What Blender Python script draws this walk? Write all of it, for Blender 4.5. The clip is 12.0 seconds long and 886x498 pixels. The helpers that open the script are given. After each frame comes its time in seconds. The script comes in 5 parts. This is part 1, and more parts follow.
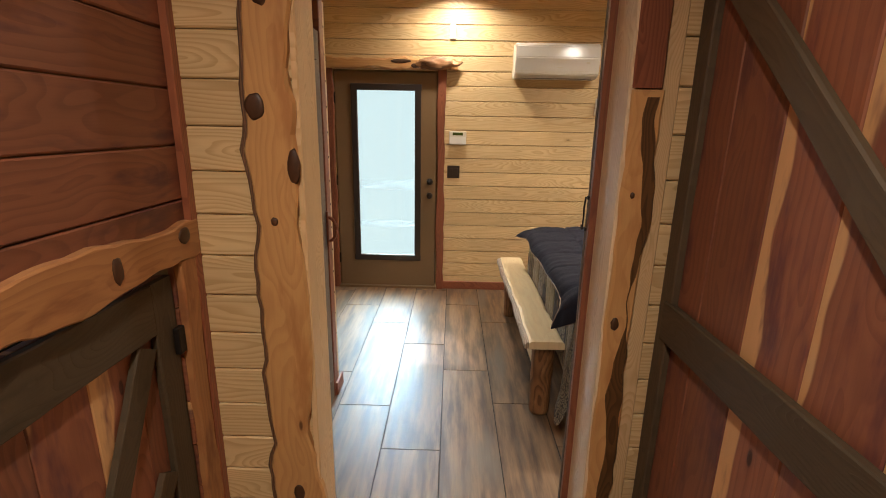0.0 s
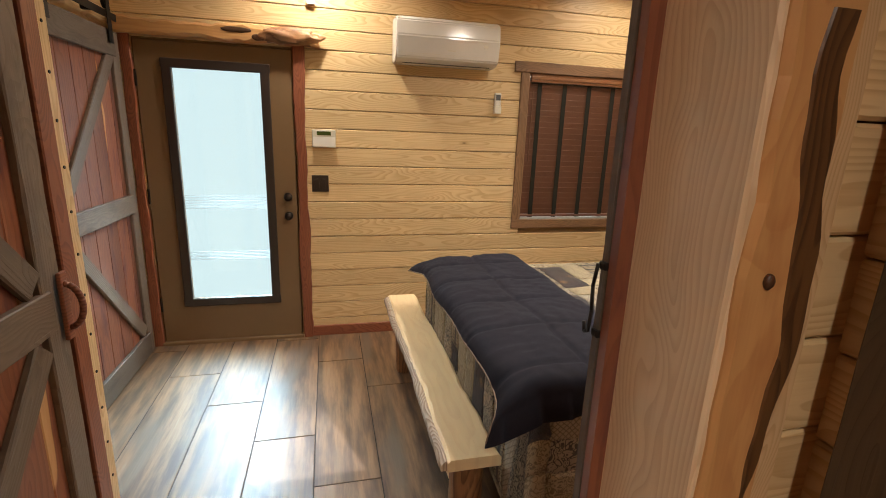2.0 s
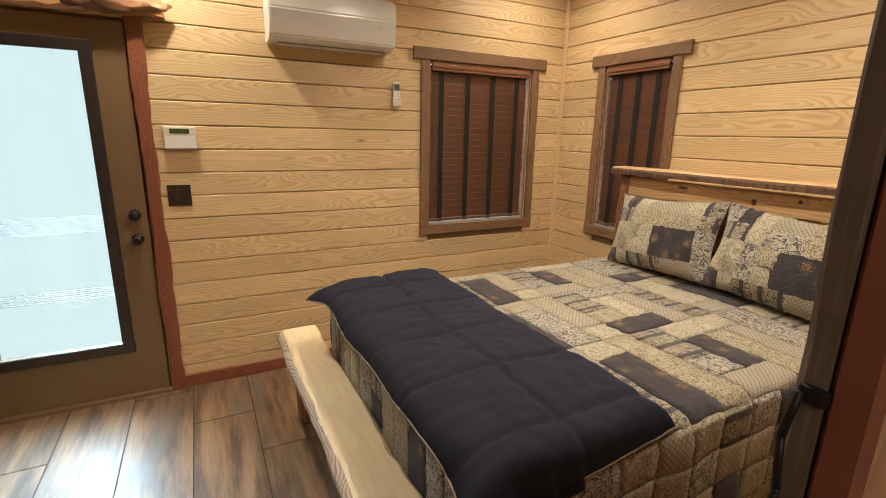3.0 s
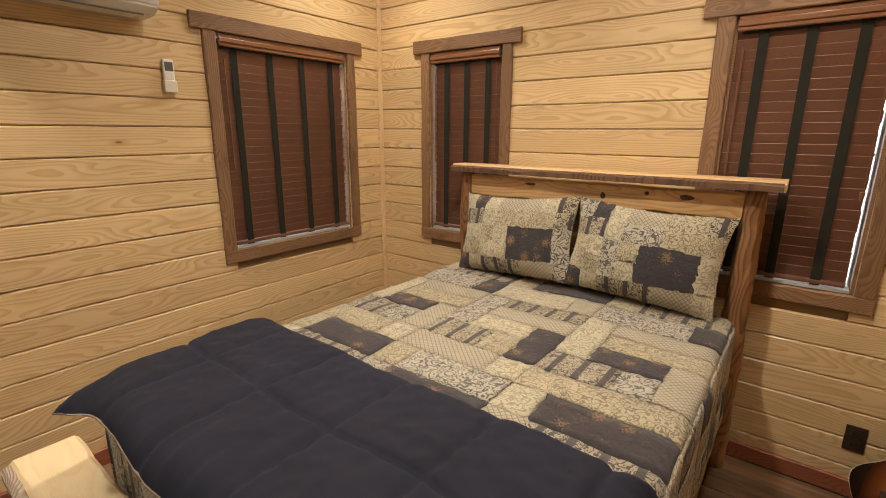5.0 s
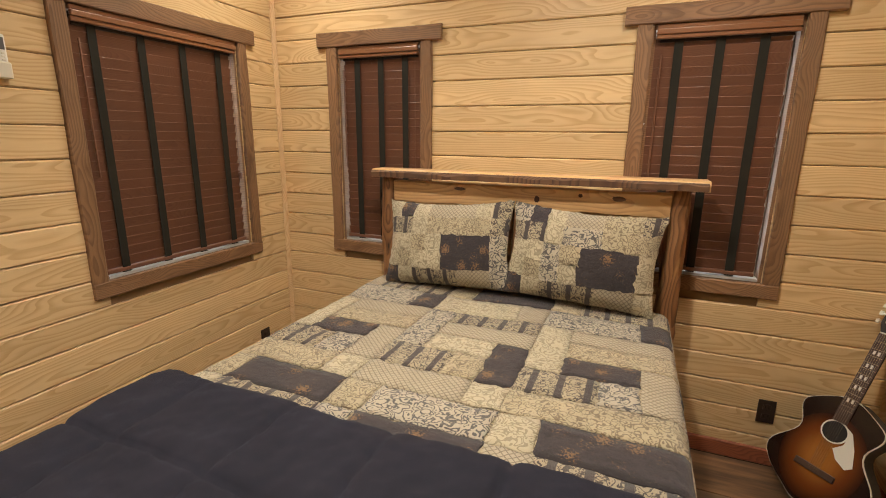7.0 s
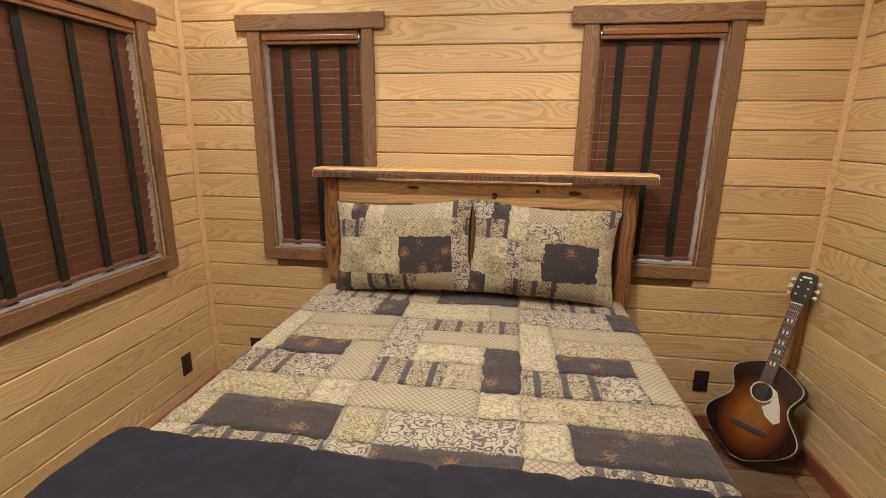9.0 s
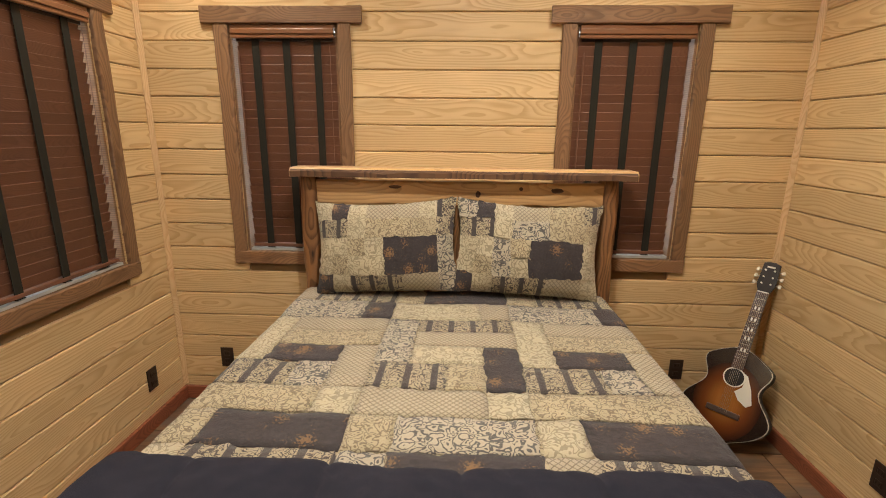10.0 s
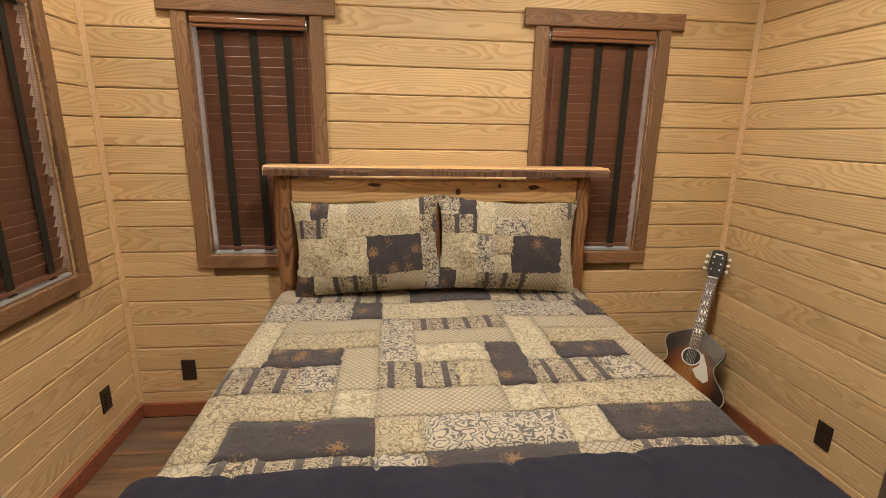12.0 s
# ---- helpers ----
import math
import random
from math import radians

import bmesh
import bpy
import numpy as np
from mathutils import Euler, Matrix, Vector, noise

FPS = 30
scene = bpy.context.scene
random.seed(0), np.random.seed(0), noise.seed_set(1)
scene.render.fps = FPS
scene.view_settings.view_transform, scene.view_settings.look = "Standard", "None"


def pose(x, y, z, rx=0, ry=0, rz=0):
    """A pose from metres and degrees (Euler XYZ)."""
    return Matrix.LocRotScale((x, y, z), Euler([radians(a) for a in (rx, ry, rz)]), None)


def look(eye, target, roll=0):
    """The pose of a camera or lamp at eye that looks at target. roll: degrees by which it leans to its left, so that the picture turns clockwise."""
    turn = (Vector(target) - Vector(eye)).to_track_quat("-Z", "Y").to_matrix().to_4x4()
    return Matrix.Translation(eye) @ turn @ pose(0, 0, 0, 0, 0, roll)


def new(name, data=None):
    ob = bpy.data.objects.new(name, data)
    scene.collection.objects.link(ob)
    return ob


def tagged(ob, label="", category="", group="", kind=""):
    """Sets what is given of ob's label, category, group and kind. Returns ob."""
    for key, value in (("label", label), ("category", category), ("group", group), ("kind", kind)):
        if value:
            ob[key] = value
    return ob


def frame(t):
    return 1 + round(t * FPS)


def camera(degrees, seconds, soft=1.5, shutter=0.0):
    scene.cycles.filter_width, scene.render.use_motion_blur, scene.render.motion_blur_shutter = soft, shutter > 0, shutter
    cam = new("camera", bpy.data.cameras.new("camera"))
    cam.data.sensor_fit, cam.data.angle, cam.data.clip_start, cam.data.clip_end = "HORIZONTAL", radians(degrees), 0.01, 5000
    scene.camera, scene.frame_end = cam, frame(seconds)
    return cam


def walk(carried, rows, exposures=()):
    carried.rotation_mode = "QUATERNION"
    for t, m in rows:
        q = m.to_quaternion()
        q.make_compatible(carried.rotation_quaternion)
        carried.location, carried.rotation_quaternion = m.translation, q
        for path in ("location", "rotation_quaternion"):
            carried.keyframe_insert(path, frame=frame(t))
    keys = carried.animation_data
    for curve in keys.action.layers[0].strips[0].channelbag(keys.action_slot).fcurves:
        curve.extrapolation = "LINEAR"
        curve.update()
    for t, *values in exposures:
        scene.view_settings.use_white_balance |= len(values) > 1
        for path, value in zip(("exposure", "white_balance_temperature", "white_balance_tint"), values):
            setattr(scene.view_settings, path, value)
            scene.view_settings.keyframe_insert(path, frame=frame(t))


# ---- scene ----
cam = camera(86.9, 12.0, soft=0.98)
PATH = [
    (0, (0.103, 0.049, 1.604), (0.072, 1.982, 1.09), 1.1),
    (0.5, (0.135, 0.323, 1.595), (0.186, 2.258, 1.092), 1.8),
    (1, (0.155, 0.605, 1.586), (0.306, 2.535, 1.084), 2.4),
    (1.5, (0.169, 0.841, 1.571), (0.458, 2.756, 1.074), 2.1),
    (2, (0.169, 1.054, 1.558), (0.64, 2.937, 1.075), 2.1),
    (2.5, (0.19, 1.282, 1.546), (0.858, 3.107, 1.074), 1.6),
    (3, (0.224, 1.527, 1.534), (1.121, 3.25, 1.059), 1.2),
    (3.5, (0.246, 1.759, 1.529), (1.388, 3.328, 1.044), 0.8),
    (5.5, (0.385, 2.178, 1.54), (2.006, 3.249, 1.064), 0.4),
    (6, (0.388, 2.274, 1.53), (2.083, 3.227, 1.064), 0.6),
    (6.5, (0.399, 2.355, 1.533), (2.15, 3.199, 1.063), 0.6),
    (7, (0.401, 2.44, 1.527), (2.203, 3.173, 1.06), 0.6),
    (9, (0.417, 2.791, 1.535), (2.337, 3.071, 1.048), 0.6),
    (9.5, (0.426, 2.869, 1.535), (2.356, 3.048, 1.043), 0.6),
    (10, (0.432, 2.938, 1.525), (2.371, 3.024, 1.039), 0.6),
    (10.5, (0.444, 3.001, 1.528), (2.382, 3.003, 1.036), 0.6),
    (11, (0.432, 3.064, 1.519), (2.371, 2.985, 1.035), 0.8),
    (11.5, (0.426, 3.129, 1.511), (2.362, 2.975, 1.032), 0.8),
    (12, (0.436, 3.185, 1.519), (2.364, 2.973, 1.03), 1.0),
]
walk(cam, [(t, look(eye, target, roll)) for t, eye, target, roll in PATH])

# ---------------------------------------------------------------- plan (metres)
Y_A = 4.54        # entry-door wall, inner face
X_W = 2.82        # bed-head wall, inner face
Y_S = 1.333       # wall beside the guitar
Y_P0, Y_P1 = 1.475, 1.625   # partition with the cased opening
X_OL, X_OR = -0.362, 0.618  # cased opening
X_HL, X_HR = -0.717, 0.81  # hall walls
X_L1, X_L2 = -0.622, -1.12  # sliding-door walls past the opening
CEIL = 2.78
PITCH = 0.129     # height of one wall board

# ---------------------------------------------------------------- light
world = bpy.data.worlds.new("sky")
scene.world = world
world.use_nodes = True
wn = world.node_tree.nodes
sky = wn.new("ShaderNodeTexSky")
sky.sky_type = 'NISHITA'
sky.sun_disc = False
sky.sun_elevation, sky.sun_rotation = radians(48), radians(200)
world.node_tree.links.new(sky.outputs[0], wn["Background"].inputs[0])
wn["Background"].inputs[1].default_value = 0.12

sun_data = bpy.data.lights.new("sun", 'SUN')
sun_data.energy, sun_data.angle, sun_data.color = 2.5, radians(0.5), (1.0, 0.95, 0.88)
sun = new("sun", sun_data)
sun.matrix_world = pose(0, 0, 6, 42, 0, 200)

scene.view_settings.exposure = 0.0
WARM = (1.0, 0.905, 0.78)
CANS = [(0.12, 4.22, 15.5), (2.30, 4.05, 9), (1.45, 2.95, 26.5), (2.05, 2.15, 10), (-0.12, -0.15, 25)]
for cx, cy, watts in CANS:
    d = bpy.data.lights.new("downlight_lamp", 'AREA')
    d.shape, d.size, d.energy, d.color = 'DISK', 0.11, watts, WARM
    d.spread = radians(150)
    new("downlight_lamp", d).matrix_world = pose(cx, cy, CEIL - 0.045)
day = bpy.data.lights.new("door_daylight", 'AREA')
day.shape, day.size, day.size_y, day.energy, day.color = 'RECTANGLE', 0.66, 1.6, 40, (0.56, 0.83, 1.0)
day.spread = radians(76)
new("door_daylight", day).matrix_world = pose(-0.52, Y_A + 0.62, 1.25, -45, 0, 0)


# ---------------------------------------------------------------- materials
def material(name):
    m = bpy.data.materials.new(name)
    m.use_nodes = True
    nt = m.node_tree
    return m, nt, nt.nodes["Principled BSDF"]


def node(nt, kind, **values):
    n = nt.nodes.new(kind)
    for key, v in values.items():
        n.inputs[key].default_value = v
    return n


def math_node(nt, op, a, b=None, clamp=False):
    n = nt.nodes.new("ShaderNodeMath")
    n.operation, n.use_clamp = op, clamp
    for i, v in enumerate((a, b)):
        if v is None:
            continue
        if isinstance(v, (int, float)):
            n.inputs[i].default_value = v
        else:
            nt.links.new(v, n.inputs[i])
    return n.outputs[0]


def mix(nt, fac, a, b, blend='MIX'):
    n = nt.nodes.new("ShaderNodeMix")
    n.data_type, n.blend_type = 'RGBA', blend
    for sock, v in ((n.inputs[0], fac), (n.inputs[6], a), (n.inputs[7], b)):
        if isinstance(v, (int, float)):
            sock.default_value = v
        elif isinstance(v, tuple):
            sock.default_value = (*v, 1) if len(v) == 3 else v
        else:
            nt.links.new(v, sock)
    return n.outputs[2]


def ramp(nt, fac, lo, hi):
    n = nt.nodes.new("ShaderNodeMapRange")
    n.interpolation_type = 'SMOOTHSTEP'
    n.inputs[1].default_value, n.inputs[2].default_value = lo, hi
    nt.links.new(fac, n.inputs[0])
    return n.outputs[0]


def combine(nt, x, y, z):
    n = nt.nodes.new("ShaderNodeCombineXYZ")
    for i, v in enumerate((x, y, z)):
        if isinstance(v, (int, float)):
            n.inputs[i].default_value = v
        else:
            nt.links.new(v, n.inputs[i])
    return n.outputs[0]


def noise_of(nt, vec, scale, detail=3.0, rough=0.5):
    n = node(nt, "ShaderNodeTexNoise", Scale=scale, Detail=detail, Roughness=rough)
    nt.links.new(vec, n.inputs["Vector"])
    return n.outputs["Fac"]


def bump(nt, bsdf, height, strength, distance):
    n = node(nt, "ShaderNodeBump", Strength=strength, Distance=distance)
    nt.links.new(height, n.inputs["Height"])
    nt.links.new(n.outputs[0], bsdf.inputs["Normal"])


def wood(name, light, dark, ring=0.010, contrast=0.7, rough=0.45, tone=0.18, sap=None, knots=0.5, stain=None, wear=0.0, relief=0.12, reach=1.0):
    """Sawn wood whose grain runs along the piece's own x axis; each piece has its own cut of the log."""
    m, nt, bsdf = material(name)
    tex = nt.nodes.new("ShaderNodeTexCoord")
    info = nt.nodes.new("ShaderNodeObjectInfo")
    sep = nt.nodes.new("ShaderNodeSeparateXYZ")
    nt.links.new(tex.outputs["Object"], sep.inputs[0])
    rnd = info.outputs["Random"]
    shift = math_node(nt, 'MULTIPLY', rnd, 83.0)
    x = math_node(nt, 'ADD', sep.outputs[0], shift)
    y, z = sep.outputs[1], sep.outputs[2]
    slow = noise_of(nt, combine(nt, math_node(nt, 'MULTIPLY', x, reach), math_node(nt, 'MULTIPLY', y, 2.5), shift), 1.7, 2.0)
    wob = noise_of(nt, combine(nt, math_node(nt, 'MULTIPLY', x, 2.0), math_node(nt, 'MULTIPLY', y, 14.0), shift), 1.6, 2.0)
    depth = math_node(nt, 'MULTIPLY', math_node(nt, 'SUBTRACT', slow, 0.42), 0.42)
    yy = math_node(nt, 'ADD', y, math_node(nt, 'MULTIPLY', math_node(nt, 'SUBTRACT', rnd, 0.5), 0.10))
    r = math_node(nt, 'SQRT', math_node(nt, 'ADD', math_node(nt, 'MULTIPLY', yy, yy), math_node(nt, 'MULTIPLY', depth, depth)))
    r = math_node(nt, 'ADD', r, math_node(nt, 'MULTIPLY', wob, 0.012))
    saw = math_node(nt, 'FRACT', math_node(nt, 'DIVIDE', r, ring))
    late = ramp(nt, saw, 0.25, 0.92)
    edge = ramp(nt, saw, 1.0, 0.92)
    rings = math_node(nt, 'MULTIPLY', late, edge)
    fibre = noise_of(nt, combine(nt, math_node(nt, 'MULTIPLY', x, 6.0), math_node(nt, 'MULTIPLY', y, 260.0), math_node(nt, 'MULTIPLY', z, 260.0)), 1.0, 3.0, 0.6)
    blotch = noise_of(nt, combine(nt, x, math_node(nt, 'MULTIPLY', y, 4.0), shift), 3.1, 4.0, 0.6)
    fac = math_node(nt, 'MULTIPLY', rings, contrast)
    fac = math_node(nt, 'ADD', fac, math_node(nt, 'MULTIPLY', math_node(nt, 'SUBTRACT', fibre, 0.5), 0.42), True)
    col = mix(nt, fac, light, dark)
    if sap:
        band = ramp(nt, math_node(nt, 'ADD', math_node(nt, 'MULTIPLY', yy, 5.0), math_node(nt, 'MULTIPLY', slow, 1.5)), 1.22, 1.27)
        col = mix(nt, band, col, sap)
    if stain:
        col = mix(nt, ramp(nt, blotch, 0.50, 0.72), col, stain)
    if wear:
        col = mix(nt, math_node(nt, 'MULTIPLY', ramp(nt, fibre, 0.55, 0.8), wear), col, (0.42, 0.38, 0.33))
    if knots:
        vor = node(nt, "ShaderNodeTexVoronoi", Scale=1.0, Randomness=1.0)
        nt.links.new(combine(nt, math_node(nt, 'MULTIPLY', x, 2.6), math_node(nt, 'MULTIPLY', y, 7.0), shift), vor.inputs["Vector"])
        kd = math_node(nt, 'ADD', vor.outputs["Distance"], math_node(nt, 'MULTIPLY', wob, 0.06))
        halo = ramp(nt, kd, 0.19, 0.08)
        core = ramp(nt, kd, 0.10, 0.07)
        pick = ramp(nt, vor.outputs["Color"], 1.0 - knots * 0.5, 1.02 - knots * 0.5)
        col = mix(nt, math_node(nt, 'MULTIPLY', math_node(nt, 'MULTIPLY', halo, pick), 0.55), col, dark)
        deep = tuple(c * 0.35 for c in dark)
        col = mix(nt, math_node(nt, 'MULTIPLY', core, pick), col, deep)
    hsv = node(nt, "ShaderNodeHueSaturation")
    nt.links.new(col, hsv.inputs["Color"])
    val = math_node(nt, 'ADD', math_node(nt, 'MULTIPLY', math_node(nt, 'SUBTRACT', rnd, 0.5), tone * 2), 1.0)
    val = math_node(nt, 'MULTIPLY', val, math_node(nt, 'ADD', math_node(nt, 'MULTIPLY', blotch, 0.30), 0.85))
    nt.links.new(val, hsv.inputs["Value"])
    nt.links.new(hsv.outputs[0], bsdf.inputs["Base Color"])
    rr = math_node(nt, 'ADD', math_node(nt, 'MULTIPLY', fibre, 0.22), rough - 0.10)
    nt.links.new(rr, bsdf.inputs["Roughness"])
    bump(nt, bsdf, math_node(nt, 'ADD', fibre, rings), relief, 0.0012)
    return m


def plain(name, colour, rough=0.5, metal=0.0, grain=0.08, scale=60.0, relief=0.05, coat=0.0):
    m, nt, bsdf = material(name)
    tex = nt.nodes.new("ShaderNodeTexCoord")
    fine = noise_of(nt, tex.outputs["Object"], scale, 4.0, 0.6)
    broad = noise_of(nt, tex.outputs["Object"], scale * 0.07, 3.0)
    dark = tuple(c * (1 - 2.2 * grain) for c in colour)
    col = mix(nt, math_node(nt, 'ADD', math_node(nt, 'MULTIPLY', fine, 0.5), math_node(nt, 'MULTIPLY', broad, 0.5)), dark, tuple(min(1, c * (1 + grain)) for c in colour))
    nt.links.new(col, bsdf.inputs["Base Color"])
    nt.links.new(math_node(nt, 'ADD', math_node(nt, 'MULTIPLY', fine, 0.16), rough - 0.08), bsdf.inputs["Roughness"])
    bsdf.inputs["Metallic"].default_value = metal
    bsdf.inputs["Coat Weight"].default_value = coat
    bump(nt, bsdf, fine, relief, 0.001)
    return m


PINE = wood("pine_board", (0.745, 0.55, 0.295), (0.50, 0.285, 0.11), ring=0.0125, contrast=0.52, rough=0.40, tone=0.10, knots=0.16, reach=0.55)
PINE_TRIM = wood("pine_trim", (0.74, 0.52, 0.29), (0.55, 0.32, 0.13), ring=0.008, contrast=0.5, rough=0.42, knots=0.1)
# pale pine, lightened further to put the hall light into its colour
PALE_LIT = wood("pale_pine_jamb_lit", (0.84, 0.66, 0.44), (0.64, 0.43, 0.23), ring=0.009, contrast=0.5, rough=0.42, knots=0)
CEDAR = wood("cedar_board", (0.29, 0.106, 0.056), (0.15, 0.050, 0.030), ring=0.022, contrast=0.42, rough=0.40, tone=0.22, sap=(0.60, 0.34, 0.15), knots=0.7, stain=(0.12, 0.040, 0.040))
CEDAR_TRIM = wood("cedar_trim", (0.30, 0.10, 0.05), (0.16, 0.045, 0.025), ring=0.010, contrast=0.6, rough=0.4, knots=0.5)
LIVE = wood("live_edge_cedar", (0.64, 0.36, 0.145), (0.44, 0.185, 0.065), ring=0.022, contrast=0.30, rough=0.33, tone=0.08, knots=0.9, stain=(0.46, 0.215, 0.08))
LIVE_DARK = wood("reddish_live_edge_cedar", (0.46, 0.215, 0.085), (0.27, 0.10, 0.040), ring=0.020, contrast=0.4, rough=0.4, tone=0.08, knots=0.8, stain=(0.24, 0.085, 0.035))
BARK = wood("live_edge_bark", (0.17, 0.085, 0.04), (0.07, 0.032, 0.018), ring=0.008, contrast=0.8, rough=0.7, knots=0.4, relief=0.9)
STREAK = wood("dark_heartwood", (0.13, 0.062, 0.022), (0.055, 0.024, 0.010), ring=0.012, contrast=0.7, rough=0.4, knots=0.3)
BARN = wood("grey_barnwood", (0.165, 0.120, 0.084), (0.095, 0.066, 0.045), ring=0.011, contrast=0.4, rough=0.62, tone=0.2, knots=0.4, wear=0.32, relief=0.35, stain=(0.10, 0.072, 0.050))
OLIVE = wood("green_grey_barnwood", (0.095, 0.064, 0.034), (0.055, 0.036, 0.020), ring=0.012, contrast=0.35, rough=0.6, tone=0.2, knots=0.4, wear=0.08, relief=0.3, stain=(0.05, 0.034, 0.018))
CASING = wood("brown_window_casing", (0.30, 0.165, 0.080), (0.13, 0.066, 0.032), ring=0.010, contrast=0.6, rough=0.55, tone=0.15, knots=0.5, wear=0.14, stain=(0.16, 0.085, 0.042), relief=0.5)
BENCH = wood("bench_slab", (0.90, 0.72, 0.44), (0.68, 0.43, 0.19), ring=0.034, contrast=0.18, rough=0.3, tone=0.04, knots=0.5)
BENCH_EDGE = wood("bench_bark_edge", (0.62, 0.50, 0.38), (0.28, 0.18, 0.11), ring=0.008, contrast=0.8, rough=0.7, knots=0.4, relief=0.9)
LOG = wood("peeled_log", (0.30, 0.145, 0.06), (0.085, 0.038, 0.018), ring=0.02, contrast=0.7, rough=0.5, tone=0.1, knots=0.8, stain=(0.50, 0.29, 0.13), relief=0.8)
RAIL = wood("headboard_plank", (0.70, 0.45, 0.21), (0.40, 0.20, 0.075), ring=0.018, contrast=0.5, rough=0.38, tone=0.06, knots=0.8)
SLAT = wood("blind_slat", (0.195, 0.090, 0.054), (0.135, 0.060, 0.036), ring=0.006, contrast=0.5, rough=0.38, tone=0.06, knots=0)
VALANCE = wood("blind_valance", (0.27, 0.125, 0.058), (0.17, 0.072, 0.033), ring=0.006, contrast=0.5, rough=0.3, tone=0.05, knots=0)
TAPE = plain("olive_tape", (0.018, 0.016, 0.009), 0.9, grain=0.25, scale=400)
KNOT = plain("branch_knot", (0.095, 0.040, 0.018), 0.45, grain=0.30, scale=110)
PIPING = plain("tan_piping", (0.30, 0.22, 0.16), 0.8, grain=0.15, scale=300)
DOOR_PAINT = plain("brown_door_paint", (0.22, 0.135, 0.066), 0.42, grain=0.06, scale=30)
LITE_FRAME = plain("bronze_lite_frame", (0.035, 0.024, 0.02), 0.4)
BRONZE = plain("oil_rubbed_bronze", (0.03, 0.022, 0.018), 0.38, 0.6)
IRON = plain("black_iron", (0.022, 0.018, 0.016), 0.5, 0.5, grain=0.2)
PLATE = plain("dark_outlet_plate", (0.035, 0.021, 0.014), 0.4)
WHITE = plain("white_plastic", (0.80, 0.78, 0.72), 0.18, grain=0.01, relief=0.0)
CREAM = plain("cream_plastic", (0.70, 0.66, 0.55), 0.4, grain=0.03)
GREY_PLASTIC = plain("grey_plastic", (0.10, 0.10, 0.10), 0.45)
LCD = plain("green_lcd", (0.05, 0.08, 0.015), 0.2)
GROUT = plain("dark_grout", (0.045, 0.035, 0.03), 0.9, grain=0.2)
VINYL = plain("white_vinyl", (0.52, 0.50, 0.47), 0.4)
MATTRESS = plain("white_ticking", (0.75, 0.73, 0.70), 0.9)
ROOM_CORE = plain("wall_core", (0.30, 0.19, 0.09), 0.8)
CHROME = plain("chrome", (0.7, 0.7, 0.68), 0.2, 1.0, grain=0.02)


def tile_material():
    m, nt, bsdf = material("wood_look_tile")
    tex = nt.nodes.new("ShaderNodeTexCoord")
    info = nt.nodes.new("ShaderNodeObjectInfo")
    sep = nt.nodes.new("ShaderNodeSeparateXYZ")
    nt.links.new(tex.outputs["Object"], sep.inputs[0])
    s = math_node(nt, 'MULTIPLY', info.outputs["Random"], 61.0)
    x = math_node(nt, 'ADD', sep.outputs[0], s)
    streak = noise_of(nt, combine(nt, math_node(nt, 'MULTIPLY', x, 1.6), math_node(nt, 'MULTIPLY', sep.outputs[1], 13.0), s), 1.3, 5.0, 0.6)
    broad = noise_of(nt, combine(nt, x, math_node(nt, 'MULTIPLY', sep.outputs[1], 4.5), s), 1.5, 3.0)
    fibre = noise_of(nt, combine(nt, math_node(nt, 'MULTIPLY', x, 5.0), math_node(nt, 'MULTIPLY', sep.outputs[1], 150.0), s), 1.0, 3.0)
    col = mix(nt, ramp(nt, streak, 0.33, 0.66), (0.105, 0.062, 0.038), (0.34, 0.195, 0.098))
    col = mix(nt, ramp(nt, broad, 0.50, 0.74), col, (0.19, 0.142, 0.104))
    col = mix(nt, math_node(nt, 'MULTIPLY', ramp(nt, streak, 0.62, 0.75), 0.7), col, (0.36, 0.25, 0.15))
    col = mix(nt, math_node(nt, 'MULTIPLY', fibre, 0.35), col, (0.06, 0.04, 0.03))
    nt.links.new(col, bsdf.inputs["Base Color"])
    nt.links.new(math_node(nt, 'ADD', math_node(nt, 'MULTIPLY', streak, 0.16), 0.31), bsdf.inputs["Roughness"])
    bump(nt, bsdf, fibre, 0.10, 0.0008)
    return m


TILE = tile_material()


def cloth_base(name, rough=0.9, scale=900.0):
    m, nt, bsdf = material(name)
    uv = nt.nodes.new("ShaderNodeUVMap").outputs[0]
    weave = noise_of(nt, uv, scale, 2.0)
    bsdf.inputs["Roughness"].default_value = rough
    bsdf.inputs["Sheen Weight"].default_value = 0.15
    return m, nt, bsdf, uv, weave


def finish_cloth(nt, bsdf, uv, col, weave):
    crinkle = noise_of(nt, uv, 45.0, 3.0)
    soil = noise_of(nt, uv, 7.0, 3.0)
    col = mix(nt, math_node(nt, 'MULTIPLY', weave, 0.25), col, (0.10, 0.085, 0.07))
    hsv = node(nt, "ShaderNodeHueSaturation")
    nt.links.new(col, hsv.inputs["Color"])
    nt.links.new(math_node(nt, 'ADD', math_node(nt, 'MULTIPLY', soil, 0.35), 0.82), hsv.inputs["Value"])
    nt.links.new(hsv.outputs[0], bsdf.inputs["Base Color"])
    bump(nt, bsdf, math_node(nt, 'ADD', crinkle, math_node(nt, 'MULTIPLY', weave, 0.3)), 0.8, 0.008)


